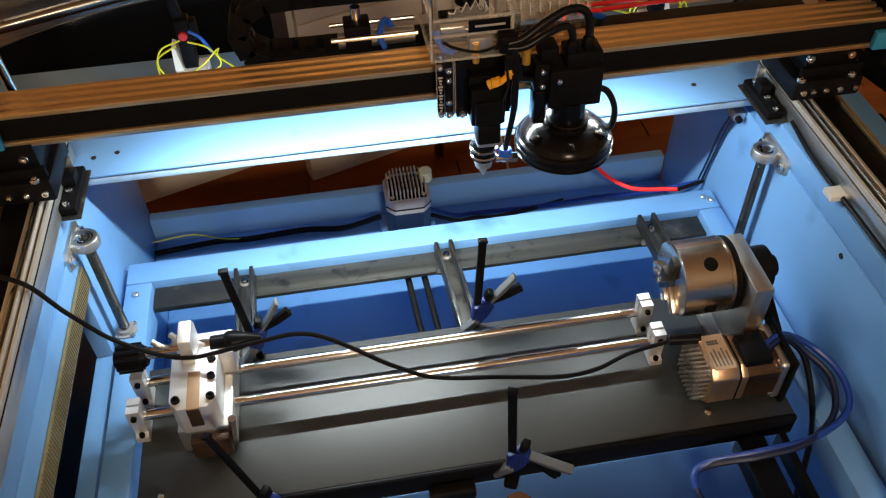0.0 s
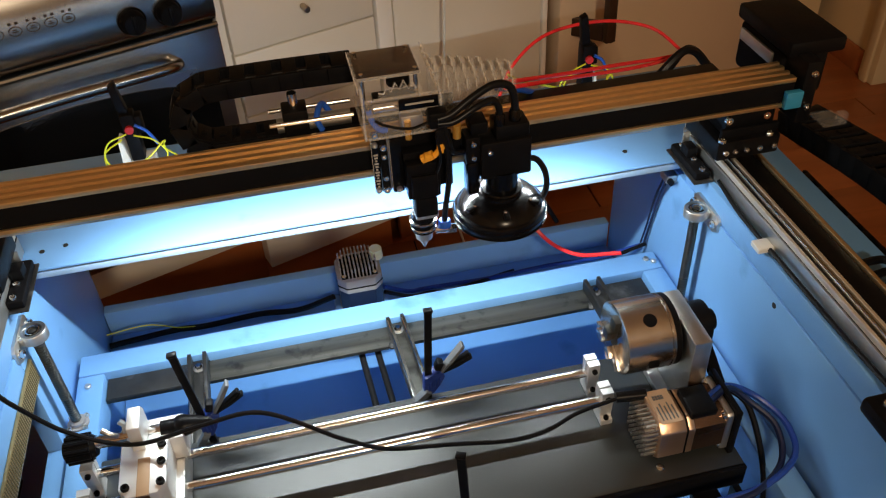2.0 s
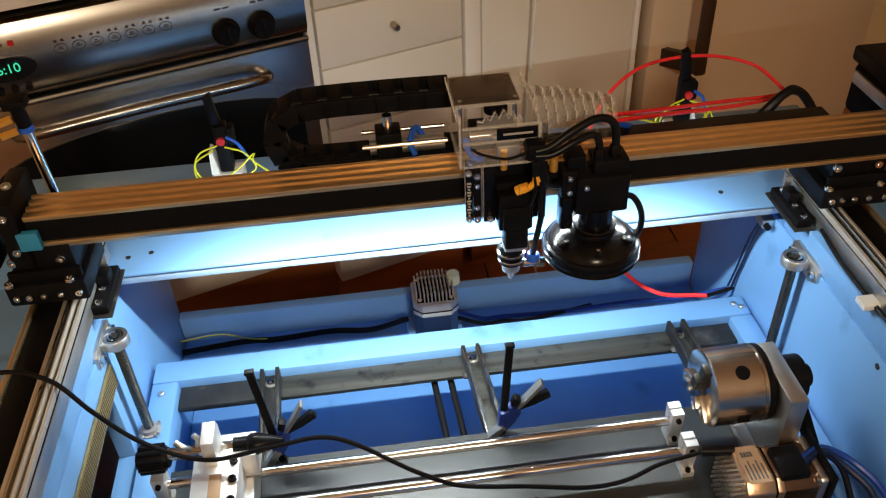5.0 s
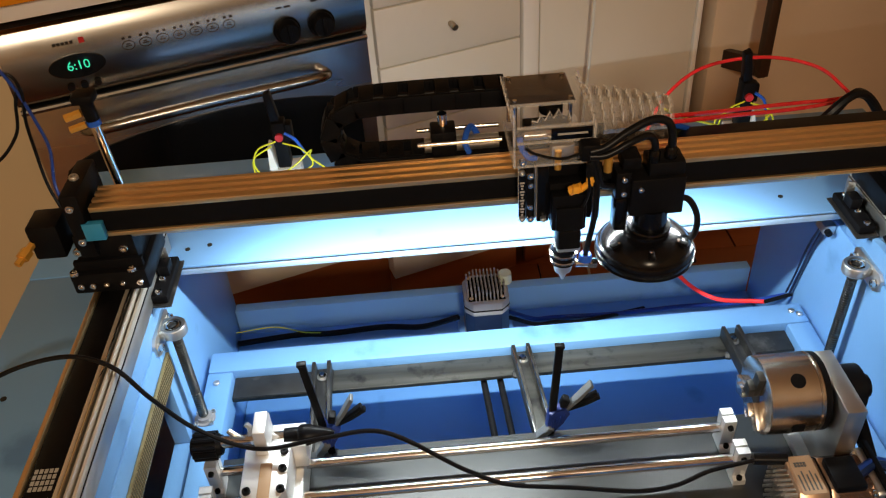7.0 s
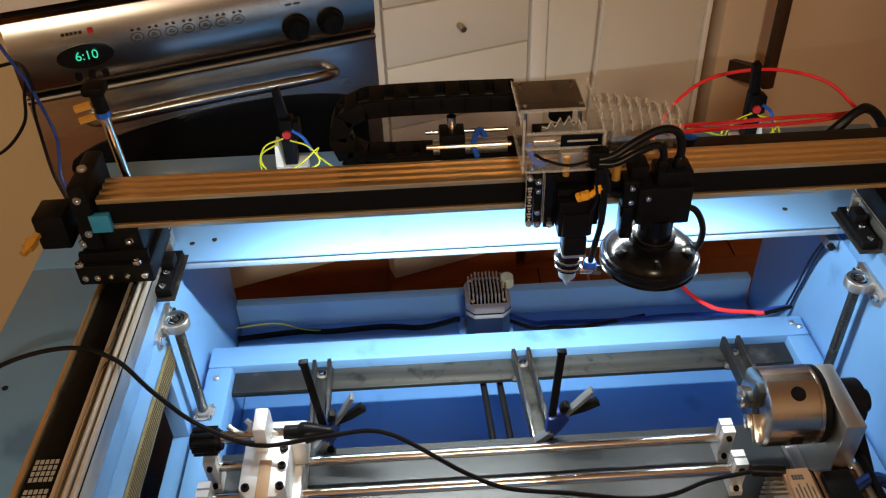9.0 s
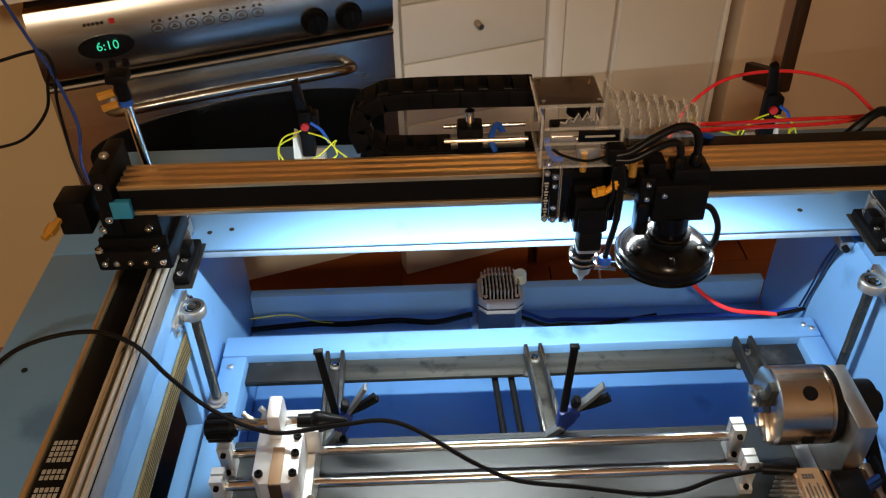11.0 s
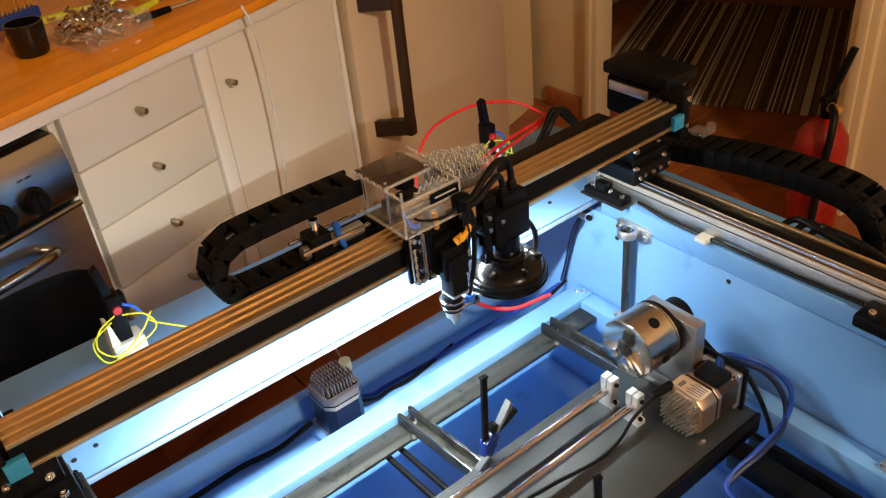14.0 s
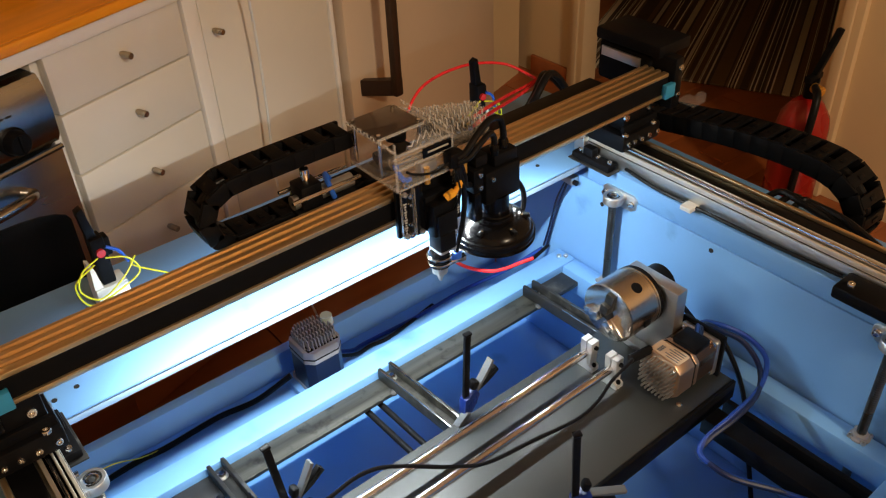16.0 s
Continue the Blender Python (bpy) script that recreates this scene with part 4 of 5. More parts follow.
zm = thing("bed_motor", "vertical grey motor with finned top in the tray", "motor", (-0.040, 0.205, 0.40))
closed_loop_motor(zm, Matrix.Translation((-0.045, 0.205, 0.452)) @ pose(0, 0, 0, 0, 90, 0) @ pose(0, 0, 0, 90, 0, 0) @ Matrix.Diagonal((1.05, 1.12, 1.12, 1)), material("dark_blue_stator", (0.008, 0.014, 0.04), 0.4, 0.2), CAST_GREY, -0.016)
part("top_cap", Cyl((-0.016, 0.214, 0.500), (-0.016, 0.214, 0.515), 0.010, 0.009), CAP_GREEN, zm, "pale green round cap")
mb = thing("motor_bracket", "blue steel mounting pad under the bed motor", "bracket", (-0.045, 0.205, 0.3953))
bm = Box(-0.086, -0.004, 0.1665, 0.246, 0.3953, 0.4115, 0.003)
part("pedestal", bm, BLUE, mb)

# ---- gantry ----
GX0, GX1 = -0.448, 0.442
gan = thing("gantry_beam", "bronze coloured grooved aluminium gantry beam with black front", "gantry", (0, 0.017, 0.787))
prof = [(-0.001, 0.7965), (-0.006, 0.7965), (-0.006, 0.7920), (0.036, 0.7920), (0.036, 0.826), (0.0315, 0.826), (0.0315, 0.8215), (0.0270, 0.8215), (0.0270, 0.826), (0.0210, 0.826), (0.0210, 0.8205), (0.0155, 0.8205), (0.0155, 0.826), (0.0095, 0.826), (0.0095, 0.8215), (0.0050, 0.8215), (0.0050, 0.826), (-0.004, 0.826), (-0.004, 0.8205), (-0.001, 0.8205)]
part("extrusion", Prism(prof, "x", GX0, GX1, 0.0005), ALU_GOLD, gan)
part("front_band", Box(GX0, GX1, -0.0035, -0.0012, 0.7967, 0.8203, 0.0003), BLACK_MATT, gan, "black belt cover along the front")
# dark strips on the groove floors hold the grooves' shade in their colour
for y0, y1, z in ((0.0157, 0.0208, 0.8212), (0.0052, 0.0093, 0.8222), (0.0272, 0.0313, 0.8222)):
    part("groove_shade", Box(GX0, GX1, y0, y1, z - 0.0006, z, 0), SHADE_AND_PRINT, gan)
led = thing("led_strip", "slim white light strip under the gantry", "light strip", (0, 0.018, 0.780))
part("channel", Box(-0.42, 0.28, -0.001, 0.017, 0.7860, 0.7918, 0.0005), ALU, led)
part("diffuser", Box(-0.310, 0.235, 0.003, 0.013, 0.7840, 0.7858, 0.0002), material("led_diffuser", (0.9, 0.9, 0.9), 0.5, glow=(0.86, 0.94, 1.0, 6)), led)
for x in (-0.447, 0.440):
    t = thing("end_tag", "small teal plastic end tag on the gantry", "tag", (x, -0.006, 0.80), group="gantry end tags")
    part("tag", Box(x - 0.010, x + 0.010, -0.012, -0.0042, 0.792, 0.812, 0.001), TEAL, t)


def end_carriage(sx, y):
    """A slider on the rail, a riser under the beam's end, an end plate, and a belt clamp with its screws; y is the slider's front."""
    cx = -0.452 if sx < 0 else 0.402
    t = thing("end_carriage", "black metal end carriage riding on a side rail", "carriage", (cx, 0.01, 0.72), group="end carriages")
    a, b = cx - 0.036, cx + 0.042
    part("slider", Box(a, b, y, y + 0.080, 0.727, 0.7519, 0.003), BLACK, t)
    part("riser", Box(a + 0.012, b - 0.006, y + 0.012, y + 0.070, 0.7521, 0.7918, 0.002), BLACK, t)
    part("shelf", Box(a + 0.006, b - 0.002, y + 0.006, y + 0.0118, 0.7521, 0.7640, 0.001), BLACK_MATT, t)
    ex = -0.462 if sx < 0 else 0.456
    part("end_plate", Box(ex - 0.008, ex + 0.010, -0.010, 0.060, 0.770, 0.845, 0.003), BLACK, t)
    for z in (0.792, 0.832):
        part("plate_screw", socket_screw(bmesh.new(), (ex + 0.001, -0.0102, z), (0, -1, 0), 0.0042), STEEL, t)
    part("plate_screw", socket_screw(bmesh.new(), (ex, 0.022, 0.8448), (0, 0, 1), 0.0048), ALU, t)
    for x in (-0.026, -0.014, 0.0, 0.016, 0.034):
        part("cap_screw", socket_screw(bmesh.new(), (cx + x, y - 0.0002, 0.739), (0, -1, 0), 0.0036), STEEL, t)
    for x in (-0.030, 0.028):
        part("cap_screw", socket_screw(bmesh.new(), (cx + x, y + 0.003, 0.7517), (0, 0, 1), 0.0048), STEEL, t)
    for x, z in ((-0.022, 0.774), (0.024, 0.774)):
        part("cap_screw", socket_screw(bmesh.new(), (cx + x, y + 0.0118, z), (0, -1, 0), 0.0048), STEEL, t)
    k = cx - sx * 0.040
    clamp = part("belt_clamp", Box(k - 0.0095, k + 0.0095, y + 0.012, y + 0.082, ZT + 0.0028, ZT + 0.013, 0.002), BLACK_MATT, t)
    part("clamp_plate", Box(k - 0.0125, k + 0.0125, y + 0.008, y + 0.086, ZT + 0.0003, ZT + 0.0026, 0.0006), WORN, t, "worn black plate under the clamp")
    for q in (0.018, 0.040, 0.072):
        part("clamp_screw", socket_screw(bmesh.new(), (k, y + q, ZT + 0.0128), (0, 0, 1), 0.0036), STEEL, clamp)
    part("clamp_bridge", Box(k - 0.006, k + 0.007, y + 0.046, y + 0.064, ZT + 0.0132, ZT + 0.026, 0.0015), BLACK_PLASTIC, clamp)
    part("clamp_tab", Box(k - 0.0048, k + 0.0048, y + 0.0645, y + 0.0660, ZT + 0.0132, ZT + 0.038, 0.0005), ALU, clamp, "small bright metal tab")
    return t


left = end_carriage(-1, -0.014)
bm = Box(-0.522, -0.490, 0.004, 0.040, 0.762, 0.802, 0.003)
part("side_motor", bm, BLACK, left)
bm = bmesh.new()
cyl(bm, (-0.520, 0.006, 0.782), (-0.530, -0.018, 0.775), 0.0040, seg=6), cyl(bm, (-0.523, -0.002, 0.780), (-0.527, -0.011, 0.777), 0.0065, seg=6)
part("brass_fitting", bm, BRASS, left)
right = end_carriage(1, 0.001)
part("motor_housing", Box(0.442, 0.502, 0.030, 0.124, 0.780, 0.838, 0.006), BLACK_MATT, right)
part("motor_top", Box(0.438, 0.506, 0.012, 0.128, 0.840, 0.858, 0.004), BLACK_PLASTIC, right)
part("motor_label", Box(0.4385, 0.4418, 0.045, 0.115, 0.818, 0.832, 0.0005), ALU, right)
bm = Box(0.472, 0.500, -0.030, 0.0, 0.772, 0.775, 0.001)
box(bm, 0.490, 0.500, -0.030, -0.02, 0.775, 0.786, 0.001)
part("clear_bracket", bm, ACRYLIC, right)

# sensor stick on the left carriage
sn = thing("steel_prop", "slim steel rod with blue head and brass fitting", "rod", (-0.445, 0.08, 0.785))
part("rod", Cyl((-0.442, 0.075, 0.790), (-0.447, 0.076, 0.884), 0.0050), STEEL, sn)
part("head", Cyl((-0.4465, 0.076, 0.880), (-0.448, 0.076, 0.903), 0.0070), BLACK_PLASTIC, sn)
part("head_ring", Cyl((-0.4464, 0.076, 0.874), (-0.4466, 0.076, 0.8798), 0.0072), BLUE_BRIGHT, sn)
part("cap", Box(-0.459, -0.437, 0.066, 0.088, 0.900, 0.910, 0.003), BLACK_PLASTIC, sn)
part("fitting", Cyl((-0.470, 0.068, 0.887), (-0.454, 0.072, 0.890), 0.0045, seg=6), BRASS, sn)
part("fitting", Cyl((-0.468, 0.066, 0.875), (-0.452, 0.070, 0.878), 0.0040, seg=6), BRASS, sn)
part("base", Box(-0.458, -0.428, 0.061, 0.090, 0.760, 0.792, 0.002), BLACK, sn)


def side_rail(x, sx):
    """A silver linear guide beside a black belt bed with bronze edges."""
    t = thing("side_rail", "long aluminium side rail with black belt bed", "rail", (x, -0.2, ZT), group="side rails")
    y0, y1 = YF - 0.05, 0.10
    part("bed", Box(x - 0.028, x + 0.028, y0, y1, ZT + 0.0005, ZT + 0.022, 0.001), ALU, t)
    part("belt_bed", Box(x + sx * 0.009 - 0.0125, x + sx * 0.009 + 0.0125, y0, y1, ZT + 0.0222, ZT + 0.0245, 0.0005), BLACK, t)
    part("edge", Box(x + sx * 0.0245 - 0.0025, x + sx * 0.0245 + 0.0025, y0, y1, ZT + 0.0222, ZT + 0.029, 0.001), ALU_GOLD, t)
    i = x - sx * 0.0165
    part("guide_bed", Box(i - 0.0098, i + 0.0108, y0, y1, ZT + 0.0221, ZT + 0.0232, 0), BLACK_MATT, t)
    for o, w, h in ((-0.0078, 0.0020, 0.030), (-0.0018, 0.0015, 0.0345), (0.0032, 0.0012, 0.0345), (0.0085, 0.0016, 0.030)):
        part("guide", Box(i + o - w, i + o + w, y0, y1, ZT + 0.0222, ZT + h, 0.0008), STEEL if o == -0.0018 else RAIL_SATIN, t)
    return t


lr = side_rail(-0.4475, -1)
side_rail(0.4035, 1)
bm = bmesh.new()
for j, y in enumerate((-0.232, -0.238, -0.244, -0.250, -0.262, -0.268, -0.280, -0.286, -0.292, -0.298)):
    for k in range(5):
        box(bm, -0.466 + k * 0.0042, -0.463 + k * 0.0042, y - 0.0022, y + 0.0022, ZT + 0.0247, ZT + 0.0250)
part("print", bm, LABEL, lr, "small pale print")
t = thing("rail_end_block", "black end block on the side rail", "block", (0.36, -0.37, ZT))
part("block", Box(0.336, 0.376, -0.43, -0.335, ZT + 0.0005, ZT + 0.018, 0.004), BLACK, t)
bm = bmesh.new()
for y in (-0.35, -0.415):
    part("cap_screw", socket_screw(bmesh.new(), (0.350, y, ZT + 0.0178), (0, 0, 1), 0.0045), STEEL, t)

# ---- carriage on the gantry ----
car = thing("laser_carriage", "laser carriage with clear acrylic cover and black head", "carriage", (0.03, 0.0, 0.75))
part("back_plate", Box(-0.026, 0.050, -0.012, -0.0065, 0.775, 0.8430, 0.001), BLACK, car)


def engraved_panel(x0, x1, z0, z1, y, marks):
    """A narrow black acrylic panel with a column of pale print and a rim whose colour holds its gleam."""
    p = part("printed_panel", Box(x0, x1, y - 0.003, y, z0, z1, 0.0006), BLACK_GLOSS, car, "black panel with pale print")
    bm = bmesh.new()
    c = (x0 + x1) / 2
    for k in range(marks):
        w = 0.0010 + 0.0006 * ((k * 7) % 3)
        box(bm, c - w, c + w, y - 0.0033, y - 0.0029, z0 + 0.006 + k * 0.0034, z0 + 0.0080 + k * 0.0034)
    part("print", bm, LABEL, p)
    part("rim", Box(x0 - 0.0007, x0 + 0.0001, y - 0.0031, y + 0.0002, z0, z1, 0.0002), ACRYLIC_GLEAM, p)
    return p


engraved_panel(-0.0280, -0.0215, 0.783, 0.844, -0.0225, 12)
engraved_panel(0.0450, 0.0520, 0.778, 0.843, -0.0225, 11)
guide = part("slide_guide", Box(-0.0205, -0.0125, -0.0220, -0.0122, 0.779, 0.8425, 0.001), BLACK, car)
part("guide_edge", Box(-0.0122, -0.0112, -0.0225, -0.0122, 0.780, 0.8425, 0.0002), ALU, car)
part("front_panel", Box(-0.0100, 0.0015, -0.0250, -0.0122, 0.779, 0.8420, 0.001), BLACK_GLOSS, car)
# pale strip holds the gleam of the panel's edge
part("panel_gleam", Box(-0.0108, -0.0101, -0.0256, -0.0210, 0.779, 0.8420, 0.0002), ACRYLIC_GLEAM, car)
for z, r in ((0.7830, 0.0036), (0.7975, 0.0028), (0.8230, 0.0028), (0.8340, 0.0036)):
    part("cap_screw", socket_screw(bmesh.new(), (-0.0165, -0.0222, z), (0, -1, 0), r), STEEL, guide)
for x, z in ((-0.0040, 0.7835), (-0.0250, 0.7860), (-0.0250, 0.8400)):
    part("cap_screw", socket_screw(bmesh.new(), (x, -0.0252, z), (0, -1, 0), 0.0030), ALU, car)

# acrylic box
for a in ((-0.033, -0.030, -0.026, 0.062, 0.8445, 0.892), (0.041, 0.044, -0.026, 0.062, 0.8445, 0.888), (-0.0298, 0.0408, -0.026, -0.023, 0.8445, 0.886), (-0.0298, 0.0408, -0.0225, 0.0585, 0.8450, 0.8480), (-0.0298, 0.0408, 0.059, 0.062, 0.8485, 0.8915), (-0.0298, 0.0408, -0.0225, 0.004, 0.868, 0.871)):
    part("acrylic_sheet", Box(*a, 0.0004), ACRYLIC, car, "clear acrylic sheet")
part("cover_top", Box(-0.032, 0.030, 0.006, 0.064, 0.8925, 0.8955, 0.0005), ACRYLIC_SMOKE, car, "smoked acrylic top sheet")
# pale strips hold the gleam along the sheets' edges in their colour
for a in ((-0.0334, -0.0310, -0.0264, -0.0240, 0.8447, 0.9020), (0.0420, 0.0444, -0.0264, -0.0240, 0.8447, 0.8885), (-0.0298, 0.0408, -0.0264, -0.0240, 0.8862, 0.8886), (-0.0298, 0.0408, -0.0264, -0.0246, 0.8447, 0.8470), (-0.0298, 0.0408, -0.0266, -0.0230, 0.8700, 0.8716),
          (-0.0334, -0.0298, -0.0227, 0.0622, 0.8908, 0.8923), (0.0408, 0.0444, -0.0227, 0.0622, 0.8868, 0.8884), (-0.0334, -0.0298, -0.0227, 0.0622, 0.8446, 0.8466), (-0.0320, 0.0300, 0.0050, 0.0060, 0.8922, 0.8958), (0.0300, 0.0310, 0.006, 0.064, 0.8922, 0.8958)):
    part("acrylic_edge", Box(*a, 0.0003), ACRYLIC_GLEAM, car, "acrylic edge strip with its gleam in the colour")
# crest of cut flames over the front sheet, and notched side rims
crest = [(-0.016, 0.8888), (0.026, 0.8888), (0.026, 0.8930), (0.0225, 0.8985), (0.0200, 0.8945), (0.0170, 0.9030), (0.0130, 0.8950), (0.0085, 0.9050), (0.0040, 0.8960), (0.0005, 0.9035), (-0.0040, 0.8945), (-0.0080, 0.9000), (-0.0110, 0.8935), (-0.016, 0.8950)]
part("crest", Prism(crest, "y", -0.0262, -0.0230), ACRYLIC_RIB, car, "clear acrylic crest cut in flame points")
# near-white outline puts the crest's glint into the colour
part("crest_glint", sweep(bmesh.new(), [(v[0], -0.0263, v[1]) for v in crest[2:]], 0.0006, 4, 1), ACRYLIC_GLINT, car, "pale line for the glint on the crest's edge")
for x in (-0.0345, 0.0405):
    rim = [(-0.022, 0.8925), (0.062, 0.8925)]
    for k in range(7):
        y = 0.062 - 0.012 * k
        rim += [(y, 0.8975), (y - 0.006, 0.8975), (y - 0.006, 0.8945), (y - 0.012, 0.8945)]
    # near-white outline stands in for light caught on the notches
    part("rim_glint", sweep(bmesh.new(), [(x, v[0], v[1]) for v in rim[2:]], 0.0005, 4, 1), ACRYLIC_GLINT, car, "pale line for the glint on the rim's edge")
    part("notched_rim", Prism(rim, "x", x, x + 0.0030), ACRYLIC_RIB, car, "notched clear acrylic rim")
sign = part("name_sign", Box(0.002, 0.0405, -0.0275, -0.0264, 0.8735, 0.8855, 0.0003), BLACK_GLOSS, car, "small black sign with a pale bar")
part("print", Box(0.008, 0.036, -0.0279, -0.0274, 0.8785, 0.8805, 0), LABEL, sign)

# comb of clear fins behind the hood, rounded and cut to uneven teeth
random.seed(21)
for k in range(9):
    x = 0.0465 + k * 0.0100
    y0, y1, h = -0.004 + 0.0022 * k, 0.062 - 0.0010 * k, 0.8935 - 0.0020 * k
    outline = [(y0, 0.842), (y1, 0.842)]
    n = 7
    for q in range(n):
        f = (q + 0.5) / n
        b, a = y1 + (y0 - y1) * q / n, y1 + (y0 - y1) * (q + 0.62) / n
        z = h - 0.012 * (2 * f - 1) ** 2 - random.uniform(0, 0.004)
        outline += [(b, z - 0.0015), (b - 0.0012, z), (a + 0.0012, z), (a, z - 0.0015), (a, z - 0.008), (y1 + (y0 - y1) * (q + 1) / n, z - 0.008)]
    part("fin", Prism(outline, "x", x, x + 0.0045), ACRYLIC_RIB, car, "clear acrylic toothed fin")
    # near-white outline paints the sparkle along the fin's teeth
    part("fin_glint", sweep(bmesh.new(), [(x + 0.0005, v[0], v[1]) for v in outline[2:]], 0.0006, 4, 1), ACRYLIC_GLINT, car, "pale line for the glint on the fin's edge")
for y, z in ((0.022, 0.862), (0.044, 0.870)):
    part("fin_bridge", Box(0.0445, 0.132, y, y + 0.003, 0.846, z, 0.0006), ACRYLIC_RIB, car, "clear acrylic cross strip")
for x, y in ((-0.027, 0.010), (0.026, 0.010), (0.026, 0.058), (-0.027, 0.058)):
    part("standoff", Cyl((x, y, 0.8485), (x, y, 0.898), 0.0022, seg=10), STEEL, car)
for x in (-0.024, 0.036):
    part("sheet_screw", socket_screw(bmesh.new(), (x, -0.0262, 0.852), (0, -1, 0), 0.0032), STEEL, car)
part("inner_cylinder", Cyl((-0.020, 0.000, 0.864), (0.036, 0.000, 0.864), 0.0065), STEEL, car)
part("mirror_mount", Box(0.004, 0.026, -0.020, -0.008, 0.8488, 0.862, 0.0015), ALU, car)
part("brass_pin", Cyl((0.010, -0.0215, 0.838), (0.010, -0.0215, 0.858), 0.0034, seg=12), BRASS, car)
part("inner_gear", Lathe([(0, 0.012), (0.008, 0.012)], (0.012, 0.035, 0.87), (0, 0, 1), 14), BLACK_PLASTIC, car)
part("inner_board", Box(-0.015, 0.030, 0.008, 0.045, 0.8488, 0.858, 0.001), BLACK_PLASTIC, car)
part("blue_tube", sweep(bmesh.new(), [(-0.026, -0.015, 0.872), (-0.024, -0.018, 0.862), (-0.018, -0.019, 0.852), (-0.010, -0.018, 0.850)], 0.0030, 8), BLUE_BRIGHT, car)

# laser head
bm = Box(0.0025, 0.0360, -0.0400, -0.0265, 0.7770, 0.8180, 0.0015)
box(bm, 0.0060, 0.0330, -0.0440, -0.0398, 0.7790, 0.8060, 0.0015)
part("head_block", bm, BLACK, car)
part("head_arm", Box(0.0020, 0.0440, -0.0264, -0.0122, 0.7800, 0.8240, 0.001), BLACK_MATT, car)
tube = part("laser_tube", Box(0.0085, 0.0320, -0.0420, -0.0190, 0.7500, 0.7768, 0.003), BLACK, car, "black lens tube with chrome rings")
part("band", Box(0.0082, 0.0323, -0.0423, -0.0187, 0.7520, 0.7545, 0.003), ALU, tube)
part("lens_holder", Lathe([(0, 0.0095), (0.002, 0.0125), (0.010, 0.0135), (0.020, 0.0125), (0.024, 0.0110)], (0.0175, -0.0265, 0.7255), (0, 0, 1), 32), BLACK_GLOSS, tube)
for z, r in ((0.7300, 0.0140), (0.7390, 0.0150)):
    part("ring", Lathe([(0, r - 0.001), (0.0010, r), (0.0028, r), (0.0036, r - 0.001)], (0.0175, -0.0265, z), (0, 0, 1), 32), STEEL, tube, "bright knurled ring")
part("nozzle", Lathe([(0, 0.0015), (0.012, 0.0062), (0.013, 0.0090), (0.0215, 0.0098)], (0.0175, -0.0265, 0.7035), (0, 0, 1), 24), ALU, tube, "small metal cone nozzle")
air = part("air_fitting", Lathe([(0, 0.0045), (0.002, 0.0068), (0.008, 0.0068), (0.010, 0.0055)], (0.0400, -0.0290, 0.7265), (0, 0, 1), 18), BLUE_BRIGHT, car, "blue push-in air fitting")
part("elbow", Cyl((0.0300, -0.0285, 0.7245), (0.0430, -0.0285, 0.7235), 0.0042), STEEL, air)
part("elbow_nut", Cyl((0.0430, -0.0285, 0.7235), (0.0520, -0.0285, 0.7225), 0.0056, seg=6), STEEL, air)
part("air_tube", sweep(bmesh.new(), [(0.0400, -0.0290, 0.734), (0.0405, -0.0350, 0.755), (0.0440, -0.0400, 0.790), (0.0440, -0.0420, 0.825), (0.0385, -0.0400, 0.858)], 0.0031, 8), RUBBER, car)
part("wire", sweep(bmesh.new(), [(0.0300, -0.0400, 0.800), (0.0360, -0.0450, 0.825), (0.0340, -0.0420, 0.850)], 0.0018, 6), RUBBER, car)
part("wire", sweep(bmesh.new(), [(-0.022, -0.0290, 0.868), (-0.012, -0.0310, 0.862), (0.010, -0.0360, 0.858), (0.030, -0.0380, 0.864)], 0.0014, 6), RUBBER, car)
bm = Cyl((0.0185, -0.0410, 0.8245), (0.0290, -0.0440, 0.8300), 0.0048, seg=8)
box(bm, 0.0200, 0.0270, -0.0485, -0.0420, 0.8255, 0.8330, 0.001)
cyl(bm, (0.0300, -0.0430, 0.8275), (0.0400, -0.0425, 0.8370), 0.0030, seg=8)
box(bm, 0.0335, 0.0400, -0.0450, -0.0400, 0.8300, 0.8400, 0.001)
part("orange_plug", bm, ORANGE, car, "orange connector plugs")
part("cable_block", Box(0.0275, 0.0460, -0.0430, -0.0270, 0.8560, 0.8740, 0.003), BLACK_PLASTIC, car)
part("cable_tie", Box(0.0330, 0.0415, -0.0440, -0.0380, 0.8300, 0.8560, 0.003), RUBBER, car)

# hood
HX, HY = 0.1015, -0.026
dome = part("dome", Lathe([(0, 0.034), (0.0, 0.044), (0.0015, 0.0475), (0.006, 0.0495), (0.013, 0.0495), (0.0165, 0.0480), (0.0175, 0.0455), (0.0190, 0.0450), (0.0250, 0.0400), (0.0290, 0.0320), (0.0305, 0.0260), (0.0310, 0.0235), (0.0345, 0.0230), (0.0355, 0.0210), (0.036, 0.0180)], (HX, HY, 0.7275), (0, 0, 1), 56), BLACK_GLOSS, car, "round glossy black suction hood")
for z, r in ((0.7300, 0.0497), (0.7385, 0.0498)):
    part("ring", Lathe([(0, r - 0.001), (0.0008, r + 0.0008), (0.0016, r - 0.001)], (HX, HY, z), (0, 0, 1), 56), BLACK_GLOSS, dome)
